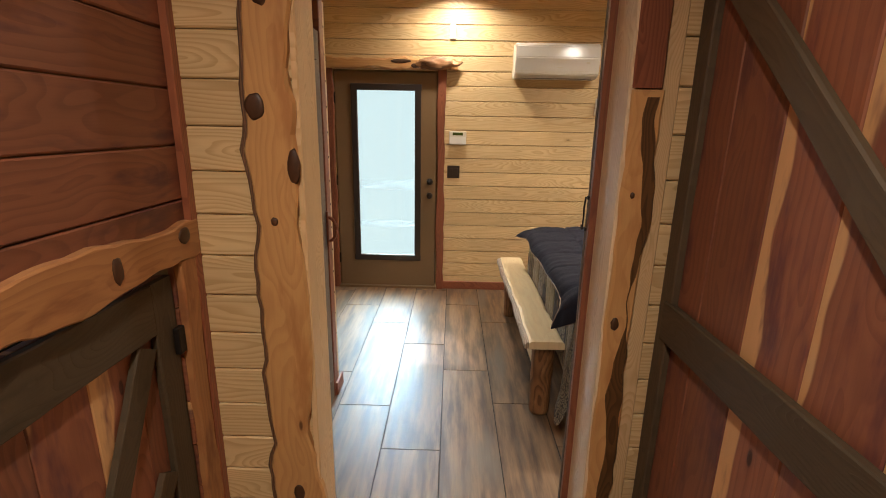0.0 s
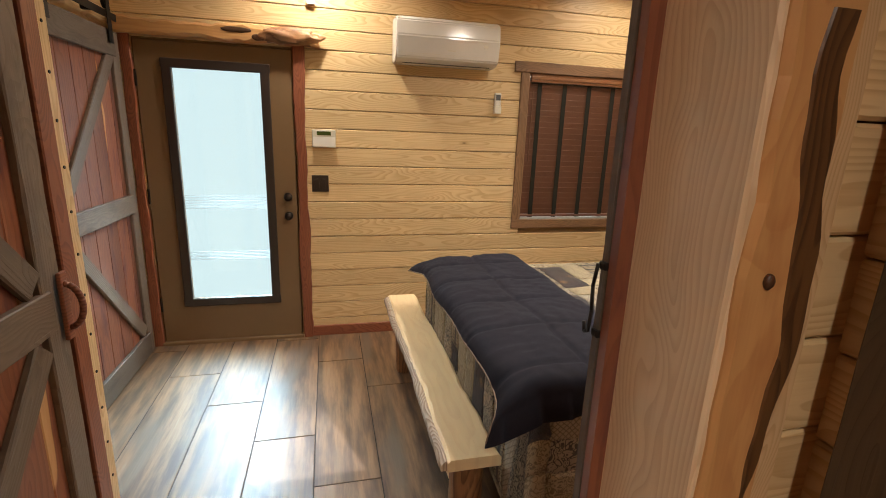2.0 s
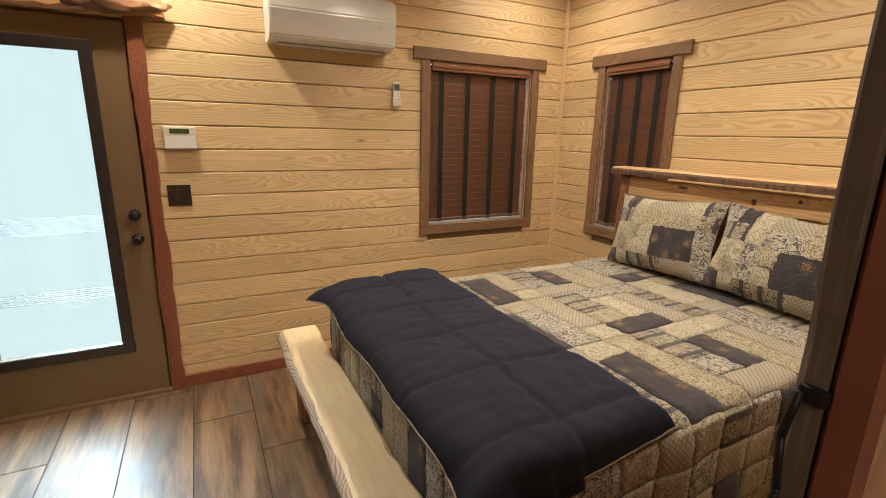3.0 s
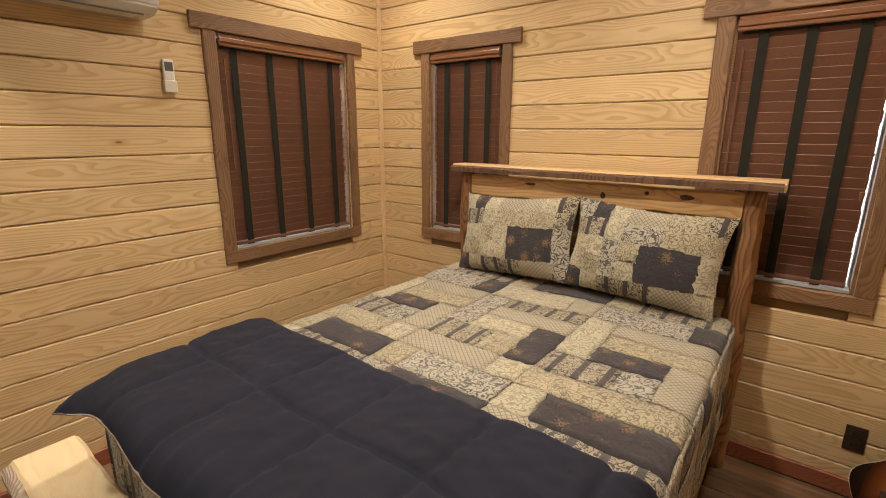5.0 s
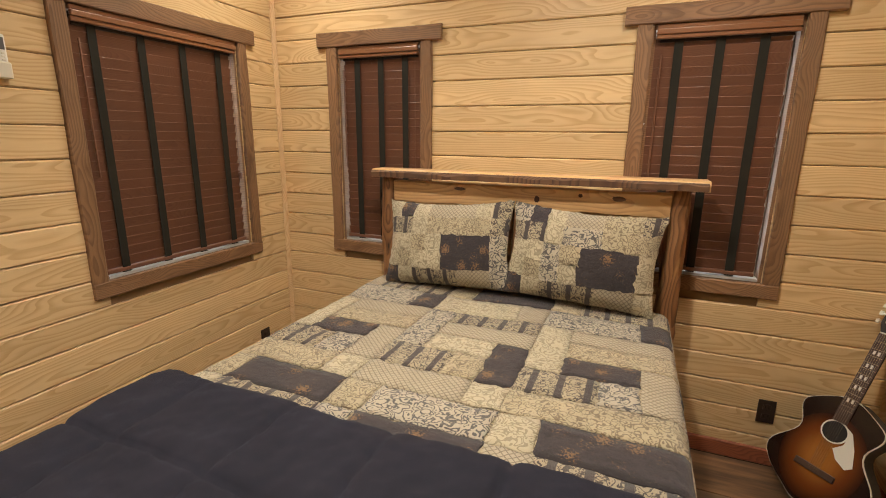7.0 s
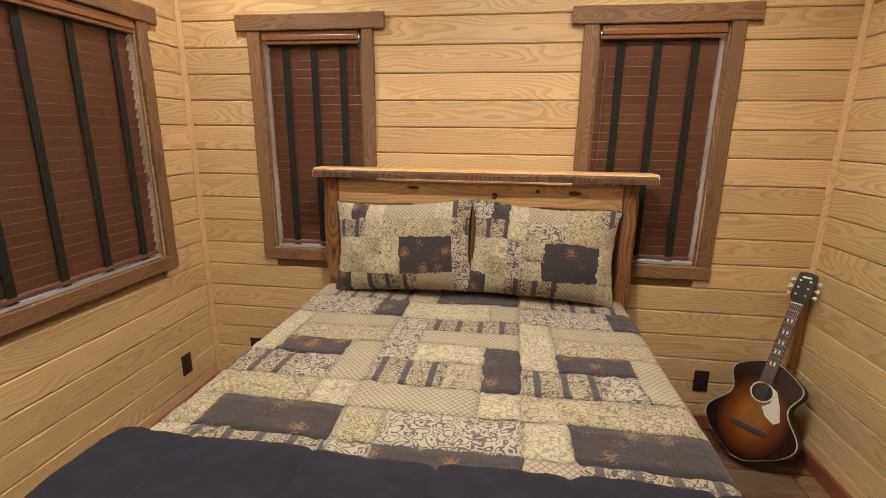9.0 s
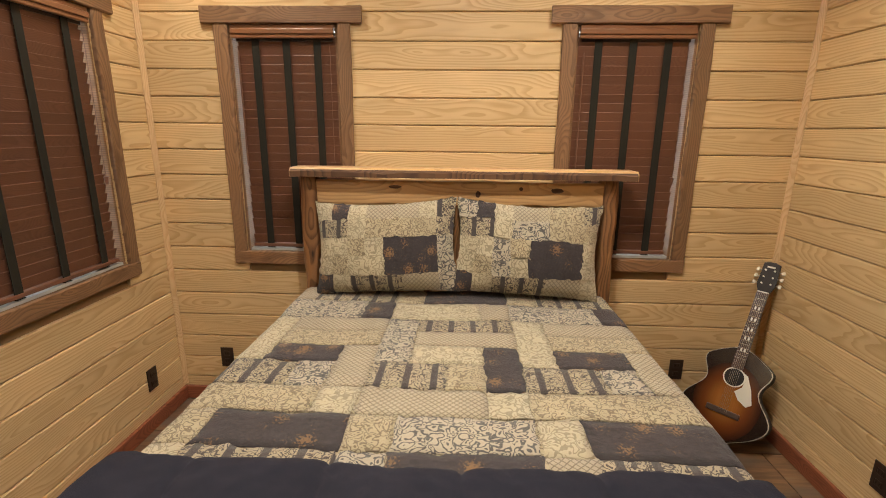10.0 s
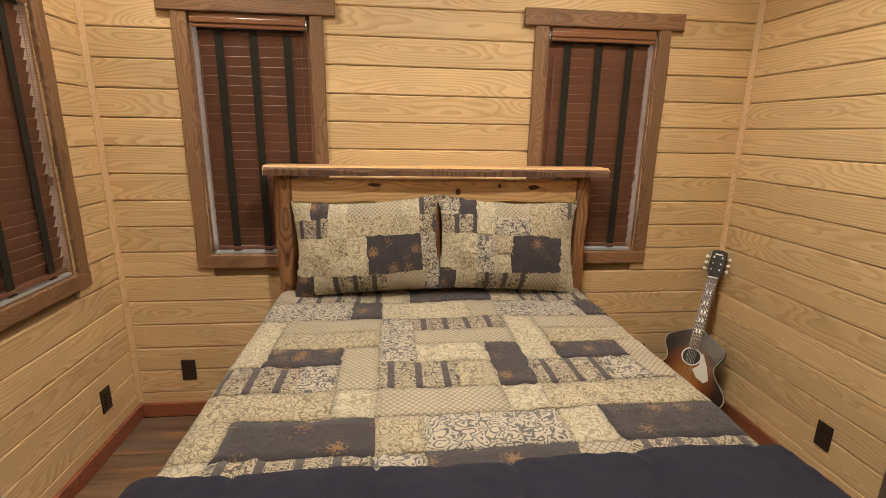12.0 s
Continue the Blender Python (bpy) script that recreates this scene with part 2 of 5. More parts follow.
def scroll_cloth(name, ground, ink, scale, width=0.10, stripe=None, amount=1.0):
    """Printed scrollwork: bands of a strongly warped field."""
    m, nt, bsdf, uv, weave = cloth_base(name)
    warp = node(nt, "ShaderNodeTexNoise", Scale=scale * 0.55, Detail=1.0)
    nt.links.new(uv, warp.inputs["Vector"])
    mixed = nt.nodes.new("ShaderNodeVectorMath")
    mixed.operation = 'MULTIPLY_ADD'
    nt.links.new(warp.outputs["Color"], mixed.inputs[0])
    mixed.inputs[1].default_value = (3.2 / scale,) * 3
    nt.links.new(uv, mixed.inputs[2])
    vor = node(nt, "ShaderNodeTexVoronoi", Scale=scale, Randomness=0.75)
    nt.links.new(mixed.outputs[0], vor.inputs["Vector"])
    band = math_node(nt, 'SINE', math_node(nt, 'MULTIPLY', vor.outputs["Distance"], 15.0))
    fac = math_node(nt, 'MULTIPLY', ramp(nt, band, 0.35 - width, 0.35 + width), amount)
    col = mix(nt, fac, ground, ink)
    if stripe:
        sep = nt.nodes.new("ShaderNodeSeparateXYZ")
        nt.links.new(uv, sep.inputs[0])
        f = math_node(nt, 'ABSOLUTE', math_node(nt, 'SUBTRACT', math_node(nt, 'FRACT', math_node(nt, 'MULTIPLY', sep.outputs[0], 11.5)), 0.5))
        col = mix(nt, ramp(nt, f, 0.36, 0.39), col, stripe)
    finish_cloth(nt, bsdf, uv, col, weave)
    return m


def lattice_cloth():
    m, nt, bsdf, uv, weave = cloth_base("lattice_print")
    sep = nt.nodes.new("ShaderNodeSeparateXYZ")
    nt.links.new(uv, sep.inputs[0])
    lines = []
    for sign in (1, -1):
        d = math_node(nt, 'ADD', math_node(nt, 'MULTIPLY', sep.outputs[0], 48.0), math_node(nt, 'MULTIPLY', sep.outputs[1], 48.0 * sign))
        lines.append(math_node(nt, 'ABSOLUTE', math_node(nt, 'SUBTRACT', math_node(nt, 'FRACT', d), 0.5)))
    f = ramp(nt, math_node(nt, 'MINIMUM', *lines), 0.15, 0.06)
    col = mix(nt, f, (0.52, 0.45, 0.32), (0.25, 0.205, 0.14))
    finish_cloth(nt, bsdf, uv, col, weave)
    return m


def floral_cloth():
    m, nt, bsdf, uv, weave = cloth_base("dark_floral_print")
    vor = node(nt, "ShaderNodeTexVoronoi", Scale=13.0, Randomness=0.7)
    nt.links.new(uv, vor.inputs["Vector"])
    petals = noise_of(nt, uv, 130.0, 2.0)
    ring = math_node(nt, 'ADD', vor.outputs["Distance"], math_node(nt, 'MULTIPLY', math_node(nt, 'SUBTRACT', petals, 0.5), 1.5))
    flower = ramp(nt, ring, 0.30, 0.12)
    tiny = ramp(nt, noise_of(nt, uv, 170.0, 1.0), 0.66, 0.70)
    col = mix(nt, flower, (0.034, 0.028, 0.034), mix(nt, petals, (0.12, 0.065, 0.03), (0.45, 0.26, 0.11)))
    col = mix(nt, math_node(nt, 'MULTIPLY', tiny, 0.4), col, (0.22, 0.14, 0.07))
    finish_cloth(nt, bsdf, uv, col, weave)
    return m


PRINTS = {
    "N": floral_cloth(),
    "D": scroll_cloth("dark_damask_print", (0.48, 0.41, 0.27), (0.075, 0.06, 0.052), 50.0, 0.12, (0.06, 0.05, 0.05)),
    "S": scroll_cloth("grey_scroll_print", (0.54, 0.48, 0.36), (0.11, 0.105, 0.10), 38.0, 0.14),
    "G": scroll_cloth("gold_paisley_print", (0.53, 0.45, 0.29), (0.17, 0.13, 0.08), 44.0, 0.18, amount=0.8),
    "C": scroll_cloth("cream_toile_print", (0.60, 0.53, 0.36), (0.23, 0.19, 0.12), 36.0, 0.18, amount=0.65),
    "L": lattice_cloth(),
}


def navy_cloth():
    m, nt, bsdf, uv, weave = cloth_base("navy_microfibre", 0.85)
    nap = noise_of(nt, uv, 5.0, 4.0, 0.6)
    col = mix(nt, nap, (0.012, 0.0125, 0.020), (0.026, 0.026, 0.039))
    nt.links.new(col, bsdf.inputs["Base Color"])
    bsdf.inputs["Specular IOR Level"].default_value = 0.2
    bsdf.inputs["Sheen Weight"].default_value = 0.03
    bsdf.inputs["Sheen Tint"].default_value = (0.5, 0.55, 0.8, 1)
    bump(nt, bsdf, math_node(nt, 'ADD', noise_of(nt, uv, 22.0, 4.0), weave), 0.35, 0.006)
    return m


NAVY = navy_cloth()


def glass_material():
    m, nt, bsdf = material("clear_glass")
    bsdf.inputs["Transmission Weight"].default_value = 1.0
    bsdf.inputs["Roughness"].default_value = 0.0
    bsdf.inputs["IOR"].default_value = 1.45
    return m


GLASS = glass_material()


def glow(name, colour, strength):
    m, nt, bsdf = material(name)
    bsdf.inputs["Base Color"].default_value = (0, 0, 0, 1)
    bsdf.inputs["Emission Color"].default_value = (*colour, 1)
    bsdf.inputs["Emission Strength"].default_value = strength
    return m


DAYLIGHT = glow("bright_overcast_distance", (0.75, 0.97, 1.0), 1.18)
WINDOW_SKY = glow("bright_sky_distance", (0.92, 0.97, 1.0), 4.0)
LAMP_GLOW = glow("downlight_glow", (1.0, 0.80, 0.55), 6.0)


# ---------------------------------------------------------------- mesh helpers
def link(name, bm, mat, parent=None, m=None, smooth=False, label=""):
    bmesh.ops.recalc_face_normals(bm, faces=bm.faces)
    me = bpy.data.meshes.new(name)
    bm.to_mesh(me)
    bm.free()
    me.materials.append(mat)
    if smooth == "kept":
        pass
    elif smooth:
        me.polygons.foreach_set("use_smooth", [True] * len(me.polygons))
    ob = new(name, me)
    ob.parent = parent
    if m is not None:
        ob.matrix_basis = m
    if label:
        ob["label"] = label
    return ob


def part(name, bm, mat, parent, label="", m=None, smooth=False):
    return link(name, bm, mat, parent, m, smooth, label)


def empty(name, m=None):
    ob = new(name)
    ob.empty_display_size = 0.1
    if m is not None:
        ob.matrix_basis = m
    return ob


def axes(o, x, y):
    """A pose at o whose own x and y axes point along x and y."""
    x, y = Vector(x).normalized(), Vector(y).normalized()
    z = x.cross(y)
    return Matrix(((x.x, y.x, z.x, o[0]), (x.y, y.y, z.y, o[1]), (x.z, y.z, z.z, o[2]), (0, 0, 0, 1)))


def box(bm, sx, sy, sz, at=(0, 0, 0), bevel=0.0, segs=2):
    got = bmesh.ops.create_cube(bm, size=1.0, matrix=Matrix.Translation(at) @ Matrix.Diagonal((sx, sy, sz, 1)))
    if bevel:
        edges = list({e for v in got["verts"] for e in v.link_edges})
        bmesh.ops.bevel(bm, geom=edges, offset=bevel, segments=segs, profile=0.5, affect='EDGES')


def boxed(sx, sy, sz, at=(0, 0, 0), bevel=0.0, segs=2):
    bm = bmesh.new()
    box(bm, sx, sy, sz, at, bevel, segs)
    return bm


def rod(bm, r0, r1, length, m=None, segs=12):
    bmesh.ops.create_cone(bm, cap_ends=True, segments=segs, radius1=r0, radius2=r1, depth=length, matrix=m or Matrix())


def board(L, h, t, ch=0.004, rag=0.0, steps=1, seed=0.0, bow=0.0):
    """A board along x: h wide in y, t thick in z with its face at z = 0, long edges chamfered; rag makes live edges."""
    bm = bmesh.new()
    rings = []
    for i in range(steps + 1):
        x = -L / 2 + L * i / steps
        lo = hi = 0.0
        if rag:
            lo = rag * (noise.noise((x * 3.1, seed, 0.3)) * 1.3 + 0.5 * noise.noise((x * 11, seed, 4.1)))
            hi = rag * (noise.noise((x * 3.3, seed + 9.0, 0.7)) * 1.3 + 0.5 * noise.noise((x * 12, seed, 8.1)))
        b = bow * math.sin(x * 2.0 + seed)
        y0, y1 = -h / 2 + lo + b, h / 2 + hi + b
        k = ch * (1.0 + (2.0 * abs(noise.noise((x * 7, seed, 2.0))) if rag else 0))
        rings.append([bm.verts.new(p) for p in ((x, y0, -t), (x, y0, -k), (x, y0 + k, 0), (x, y1 - k, 0), (x, y1, -k), (x, y1, -t))])
    for a, b in zip(rings, rings[1:]):
        for i in range(6):
            bm.faces.new((a[i], a[(i + 1) % 6], b[(i + 1) % 6], b[i]))
    bm.faces.new(rings[0])
    bm.faces.new(rings[-1][::-1])
    return bm


def log(L, r0, r1, seed=0.0, segs=14, steps=26, lump=0.09):
    """A peeled log along x with knots and swellings."""
    bm = bmesh.new()
    rings = []
    for i in range(steps + 1):
        f = i / steps
        x = -L / 2 + L * f
        ring = []
        for j in range(segs):
            a = 2 * math.pi * j / segs
            r = (r0 + (r1 - r0) * f) * (1 + lump * 1.4 * noise.noise((x * 6, math.cos(a) * 1.2 + seed, math.sin(a) * 1.2)) + lump * 0.8 * noise.noise((x * 19, math.cos(a) * 3 + seed, math.sin(a) * 3)))
            if i in (0, steps):
                r *= 0.93
            ring.append(bm.verts.new((x, r * math.cos(a), r * math.sin(a))))
        rings.append(ring)
    for a, b in zip(rings, rings[1:]):
        for j in range(segs):
            bm.faces.new((a[j], a[(j + 1) % segs], b[(j + 1) % segs], b[j]))
    bm.faces.new(rings[0])
    bm.faces.new(rings[-1][::-1])
    return bm


# ---------------------------------------------------------------- structure
UP = (0, 0, 1)


def wall(name, start, run, length, height, holes=(), mat=PINE, pitch=PITCH, thick=0.10, label="", z0=0.0, skin=0.016, phase=0.007):
    """A boarded wall. start: lower corner of its face; run: the way along it; it faces run x up. holes: (from, to, low, high)."""
    m = axes(start, run, UP)
    core = bmesh.new()
    cuts = sorted({0.0, length, *[h for q in holes for h in q[:2]]})
    for a, b in zip(cuts, cuts[1:]):
        mid, low = (a + b) / 2, z0
        spans = sorted((q[2], q[3]) for q in holes if q[0] < mid < q[1])
        for lo, hi in spans + [(height, height)]:
            if lo - low > 0.005:
                box(core, b - a, lo - low, thick, ((a + b) / 2, (lo + low) / 2, -skin - 0.002 - thick / 2))
            low = hi
    ob = tagged(link(name, core, ROOM_CORE, None, m), label, "wall", kind="structure")
    z = math.floor((z0 - phase) / pitch) * pitch + phase
    while z < height - 0.01:
        lo, hi = max(z, z0), min(z + pitch, height)
        gaps = sorted((q[0], q[1]) for q in holes if q[2] < hi - 0.01 and q[3] > lo + 0.01)
        at = 0.0
        for a, b in gaps + [(length, length)]:
            if a - at > 0.01:
                bm = board(a - at, hi - lo - 0.003, skin, 0.005)
                part("board", bm, mat, ob, m=Matrix.Translation(((a + at) / 2, (lo + hi) / 2, 0)))
            at = b
        z += pitch
    return ob


# openings of the windows: centre along the wall, width, sill and head height
WIN_A = (1.662, 2.512, 0.897, 2.018)
WIN_B = (3.560, 4.092, 0.897, 2.018)
WIN_C = (1.868, 2.430, 0.897, 2.018)
wall("wall_north", (-1.30, Y_A, 0), (1, 0, 0), X_W + 1.30, CEIL, [(-1.0 + 1.30, -0.04 + 1.30, 0.0, 2.062), (WIN_A[0] + 1.30, WIN_A[1] + 1.30, WIN_A[2], WIN_A[3])], label="honey pine tongue-and-groove board wall around the entry door")
TOP_Y = Y_A
wall("wall_east", (X_W, TOP_Y, 0), (0, -1, 0), TOP_Y - Y_S, CEIL, [(TOP_Y - WIN_B[1], TOP_Y - WIN_B[0], WIN_B[2], WIN_B[3]), (TOP_Y - WIN_C[1], TOP_Y - WIN_C[0], WIN_C[2], WIN_C[3])], label="honey pine tongue-and-groove board wall behind the bed")
wall("wall_south", (X_W, Y_S, 0), (-1, 0, 0), X_W - 1.56, CEIL, label="honey pine board wall beside the guitar")
# partition with the cased opening: hall face, bedroom face, return
wall("wall_partition_hall", (X_HL, Y_P0, 0), (1, 0, 0), 1.56 - X_HL, CEIL, [(X_OL - X_HL, X_OR - X_HL, 0, 2.12)], thick=0.05, pitch=0.134, phase=0.113, label="pine board partition seen from the hall")
wall("wall_partition_room", (1.56, Y_P1, 0), (-1, 0, 0), 1.56 + 0.98, CEIL, [(1.56 - X_OR, 1.56 - X_OL, 0, 2.12)], thick=0.05, label="pine board partition on the bedroom side")
wall("wall_return", (1.56, Y_S - 0.12, 0), (0, 1, 0), Y_P1 - Y_S + 0.12, CEIL, label="short pine board wall return")
wall("wall_west_near", (X_L1, Y_P1 + 0.005, 0), (0, 1, 0), 2.70 - Y_P1 - 0.005, CEIL, label="pine board wall behind the sliding barn door")
wall("wall_west_end", (X_L1, 2.70, 0), (-1, 0, 0), 0.56, CEIL, label="pine board wall end facing the entry")
wall("wall_west_far", (X_L2, 2.5, 0), (0, 1, 0), Y_A - 2.5, CEIL, label="pine board wall behind the entry barn door")
wall("wall_hall_west", (X_HL, -1.3, 0), (0, 1, 0), Y_P0 + 1.3, CEIL, [(1.3 + 0.35, 1.3 + 1.355, 0, 1.18)], mat=CEDAR, pitch=0.16, phase=0.09, label="red cedar plank hall wall over a low door")
wall("wall_hall_east", (X_HR, Y_P0, 0), (0, -1, 0), Y_P0 + 1.3, CEIL, mat=PINE, label="pine board hall wall behind the barn door")
wall("wall_hall_south", (X_HR, -1.3, 0), (-1, 0, 0), X_HR - X_HL, CEIL, label="pine board wall closing the hall")

# ceiling: one mesh of boards
bm = bmesh.new()
for i in range(44):
    box(bm, 4.6, 0.134, 0.018, (0.85, -1.35 + 0.14 * i, CEIL + 0.009), 0.004, 1)
tagged(link("ceiling", bm, PINE), "pine board ceiling", "ceiling", kind="structure")

# floor: grout bed and long wood-look tiles
bm = boxed(4.4, 6.2, 0.10, (0.85, 1.65, -0.053))
floor = tagged(link("floor", bm, GROUT), "wood-look porcelain plank tile floor with dark grout", "floor", kind="structure")


def tile_mesh(w, l):
    bm = bmesh.new()
    box(bm, l, w, 0.010, (0, 0, -0.005), 0.0012, 1)
    me = bpy.data.meshes.new("tile")
    bm.to_mesh(me)
    bm.free()
    me.materials.append(TILE)
    return me


TW, TL, GAP = 0.303, 1.19, 0.005
full = tile_mesh(TW - GAP, TL - GAP)
for c in range(-4, 10):
    x0 = 0.075 + TW * (c - 1)
    first = 3.278 - 0.378 * c
    k0 = math.floor((-1.3 - first) / TL)
    for k in range(k0, k0 + 7):
        ya = first + k * TL
        if ya > 4.7 or ya + TL < -1.3:
            continue
        end = min(ya + TL, Y_A + 0.10)
        if end - ya < 0.03:
            continue
        ob = new("tile", full if end == ya + TL else tile_mesh(TW - GAP, end - ya - GAP))
        ob.parent = floor
        ob.matrix_basis = pose(x0 + TW / 2, (ya + end) / 2, 0, 0, 0, 90 + 180 * ((c + k) % 2))


def strip(name, L, h, t, o, run, up, mat, label, category="trim", rag=0.0, seed=0.0, ch=0.004, kind="structure", parent=None, steps=None):
    bm = board(L, h, t, ch, rag, steps or (40 if rag else 1), seed)
    ob = part(name, bm, mat, parent, m=axes(o, run, up))
    if parent is None:
        tagged(ob, label, category, kind=kind)
    return ob


# cedar baseboards
for o, run, L in (((X_W + 0.01) / 2, Y_A - 0.018, 0.04), (1, 0, 0), X_W - 0.02), ((X_W - 0.018, (Y_A + Y_S) / 2, 0.04), (0, -1, 0), Y_A - Y_S - 0.04), (((X_W + 1.56) / 2, Y_S + 0.018, 0.04), (-1, 0, 0), X_W - 1.56 - 0.04):
    strip("baseboard", L, 0.08, 0.016, o, run, UP, CEDAR_TRIM, "red cedar baseboard", "baseboard")
# corner strips
for o, turn in (((X_W - 0.012, Y_A - 0.012, 1.43), 135), ((X_W - 0.012, Y_S + 0.012, 1.43), 45)):
    a = radians(turn)
    n = Vector((-1, -1, 0)) if turn == 135 else Vector((-1, 1, 0))
    strip("corner_trim", 2.68, 0.034, 0.02, o, UP, n.cross(Vector(UP)), PINE_TRIM, "narrow pine corner strip", ch=0.006)


# ---------------------------------------------------------------- the cased opening
live_l = empty("live_edge_casing", axes((-0.425, Y_P0 - 0.006, 1.06), UP, (1, 0, 0)))
# own x up, y to the right, z = x cross y faces the bedroom: turn the slab to face the hall
tagged(live_l, "honey live-edge cedar slab casing with dark knots on the hall side", "door casing", kind="structure")
SLAB = Matrix.Rotation(math.pi, 4, 'X')
part("slab", board(2.12, 0.150, 0.030, 0.006, 0.030, 46, 3.0), LIVE, live_l, m=SLAB @ Matrix.Translation((0, 0, 0.024)))
part("bark_edge", board(2.12, 0.145, 0.024, 0.004, 0.031, 46, 3.0), BARK, live_l, "dark bark edge", m=SLAB @ Matrix.Translation((0, 0.015, 0.018)))


def knot(parent, x, y, z, rx, ry, seed):
    bm = bmesh.new()
    bmesh.ops.create_uvsphere(bm, u_segments=28, v_segments=8, radius=1.0)
    for v in bm.verts:
        k = 1 + 0.18 * noise.noise(v.co * 1.7 + Vector((seed, 0, 0)))
        v.co = Vector((v.co.x * rx * k, v.co.y * ry * k, v.co.z * 0.006))
    return part("knot", bm, KNOT, parent, "dark branch knot", m=Matrix.Translation((x, y, z)), smooth=True)


for x, y, rx, ry in ((0.585, 0.045, 0.036, 0.030), (0.885, 0.010, 0.034, 0.026), (0.415, -0.058, 0.050, 0.020), (0.247, 0.012, 0.013, 0.012), (-0.75, -0.005, 0.034, 0.020)):
    knot(live_l, x, -y, -0.024, rx, ry, x * 9)
strip("jamb_left", 2.12, Y_P1 - Y_P0 + 0.03, 0.018, (X_OL + 0.018, (Y_P0 + Y_P1) / 2, 1.06), UP, (0, 1, 0), PINE_TRIM, "pale pine jamb lining the opening", "jamb")
bpy.data.objects["jamb_left"].matrix_basis = axes((X_OL + 0.018, (Y_P0 + Y_P1) / 2, 1.06), (0, 1, 0), UP) @ Matrix.Rotation(math.pi / 2, 4, 'Z')
# right jamb and head take the lightened pine, as if lit from the hall
strip("jamb_right", 2.12, Y_P1 - Y_P0 + 0.03, 0.018, (X_OR - 0.018, (Y_P0 + Y_P1) / 2, 1.06), UP, (0, 1, 0), PALE_LIT, "pale pine jamb lining the opening", "jamb")
bpy.data.objects["jamb_right"].matrix_basis = axes((X_OR - 0.018, (Y_P0 + Y_P1) / 2, 1.06), (0, -1, 0), UP) @ Matrix.Rotation(math.pi / 2, 4, 'Z')
strip("jamb_head", X_OR - X_OL, Y_P1 - Y_P0 + 0.03, 0.018, ((X_OL + X_OR) / 2, (Y_P0 + Y_P1) / 2, 2.102), (1, 0, 0), (0, -1, 0), PALE_LIT, "pale pine head lining the opening, lightened as if lit", "jamb")
live_r = empty("live_edge_casing", axes((0.652, Y_P0 - 0.004, 0.86), UP, (1, 0, 0)))
tagged(live_r, "two-piece live-edge cedar casing with dark grain streaks", "door casing", kind="structure")
part("lower_slab", board(1.70, 0.085, 0.024, 0.005, 0.010, 40, 21.0), LIVE, live_r, m=SLAB @ Matrix.Translation((0, 0, 0.020)))
part("dark_streak", board(1.66, 0.026, 0.020, 0.003, 0.026, 80, 25.0), STREAK, live_r, "dark brown heartwood streak", m=SLAB @ Matrix.Translation((0, -0.020, 0.0222)))
part("upper_slab", board(0.42, 0.085, 0.024, 0.005, 0.006, 14, 29.0), CEDAR_TRIM, live_r, "reddish upper piece", m=SLAB @ Matrix.Translation((1.065, 0, 0.019)))
for x, y, rx, ry in ((0.135, 0.016, 0.022, 0.013), (0.55, 0.01, 0.010, 0.007)):
    knot(live_r, x, -y, -0.021, rx, ry, x * 5)
strip("pine_casing", 2.10, 0.05, 0.016, (0.722, Y_P0 - 0.004, 1.06), UP, (-1, 0, 0), PINE_TRIM, "narrow pine casing strip")


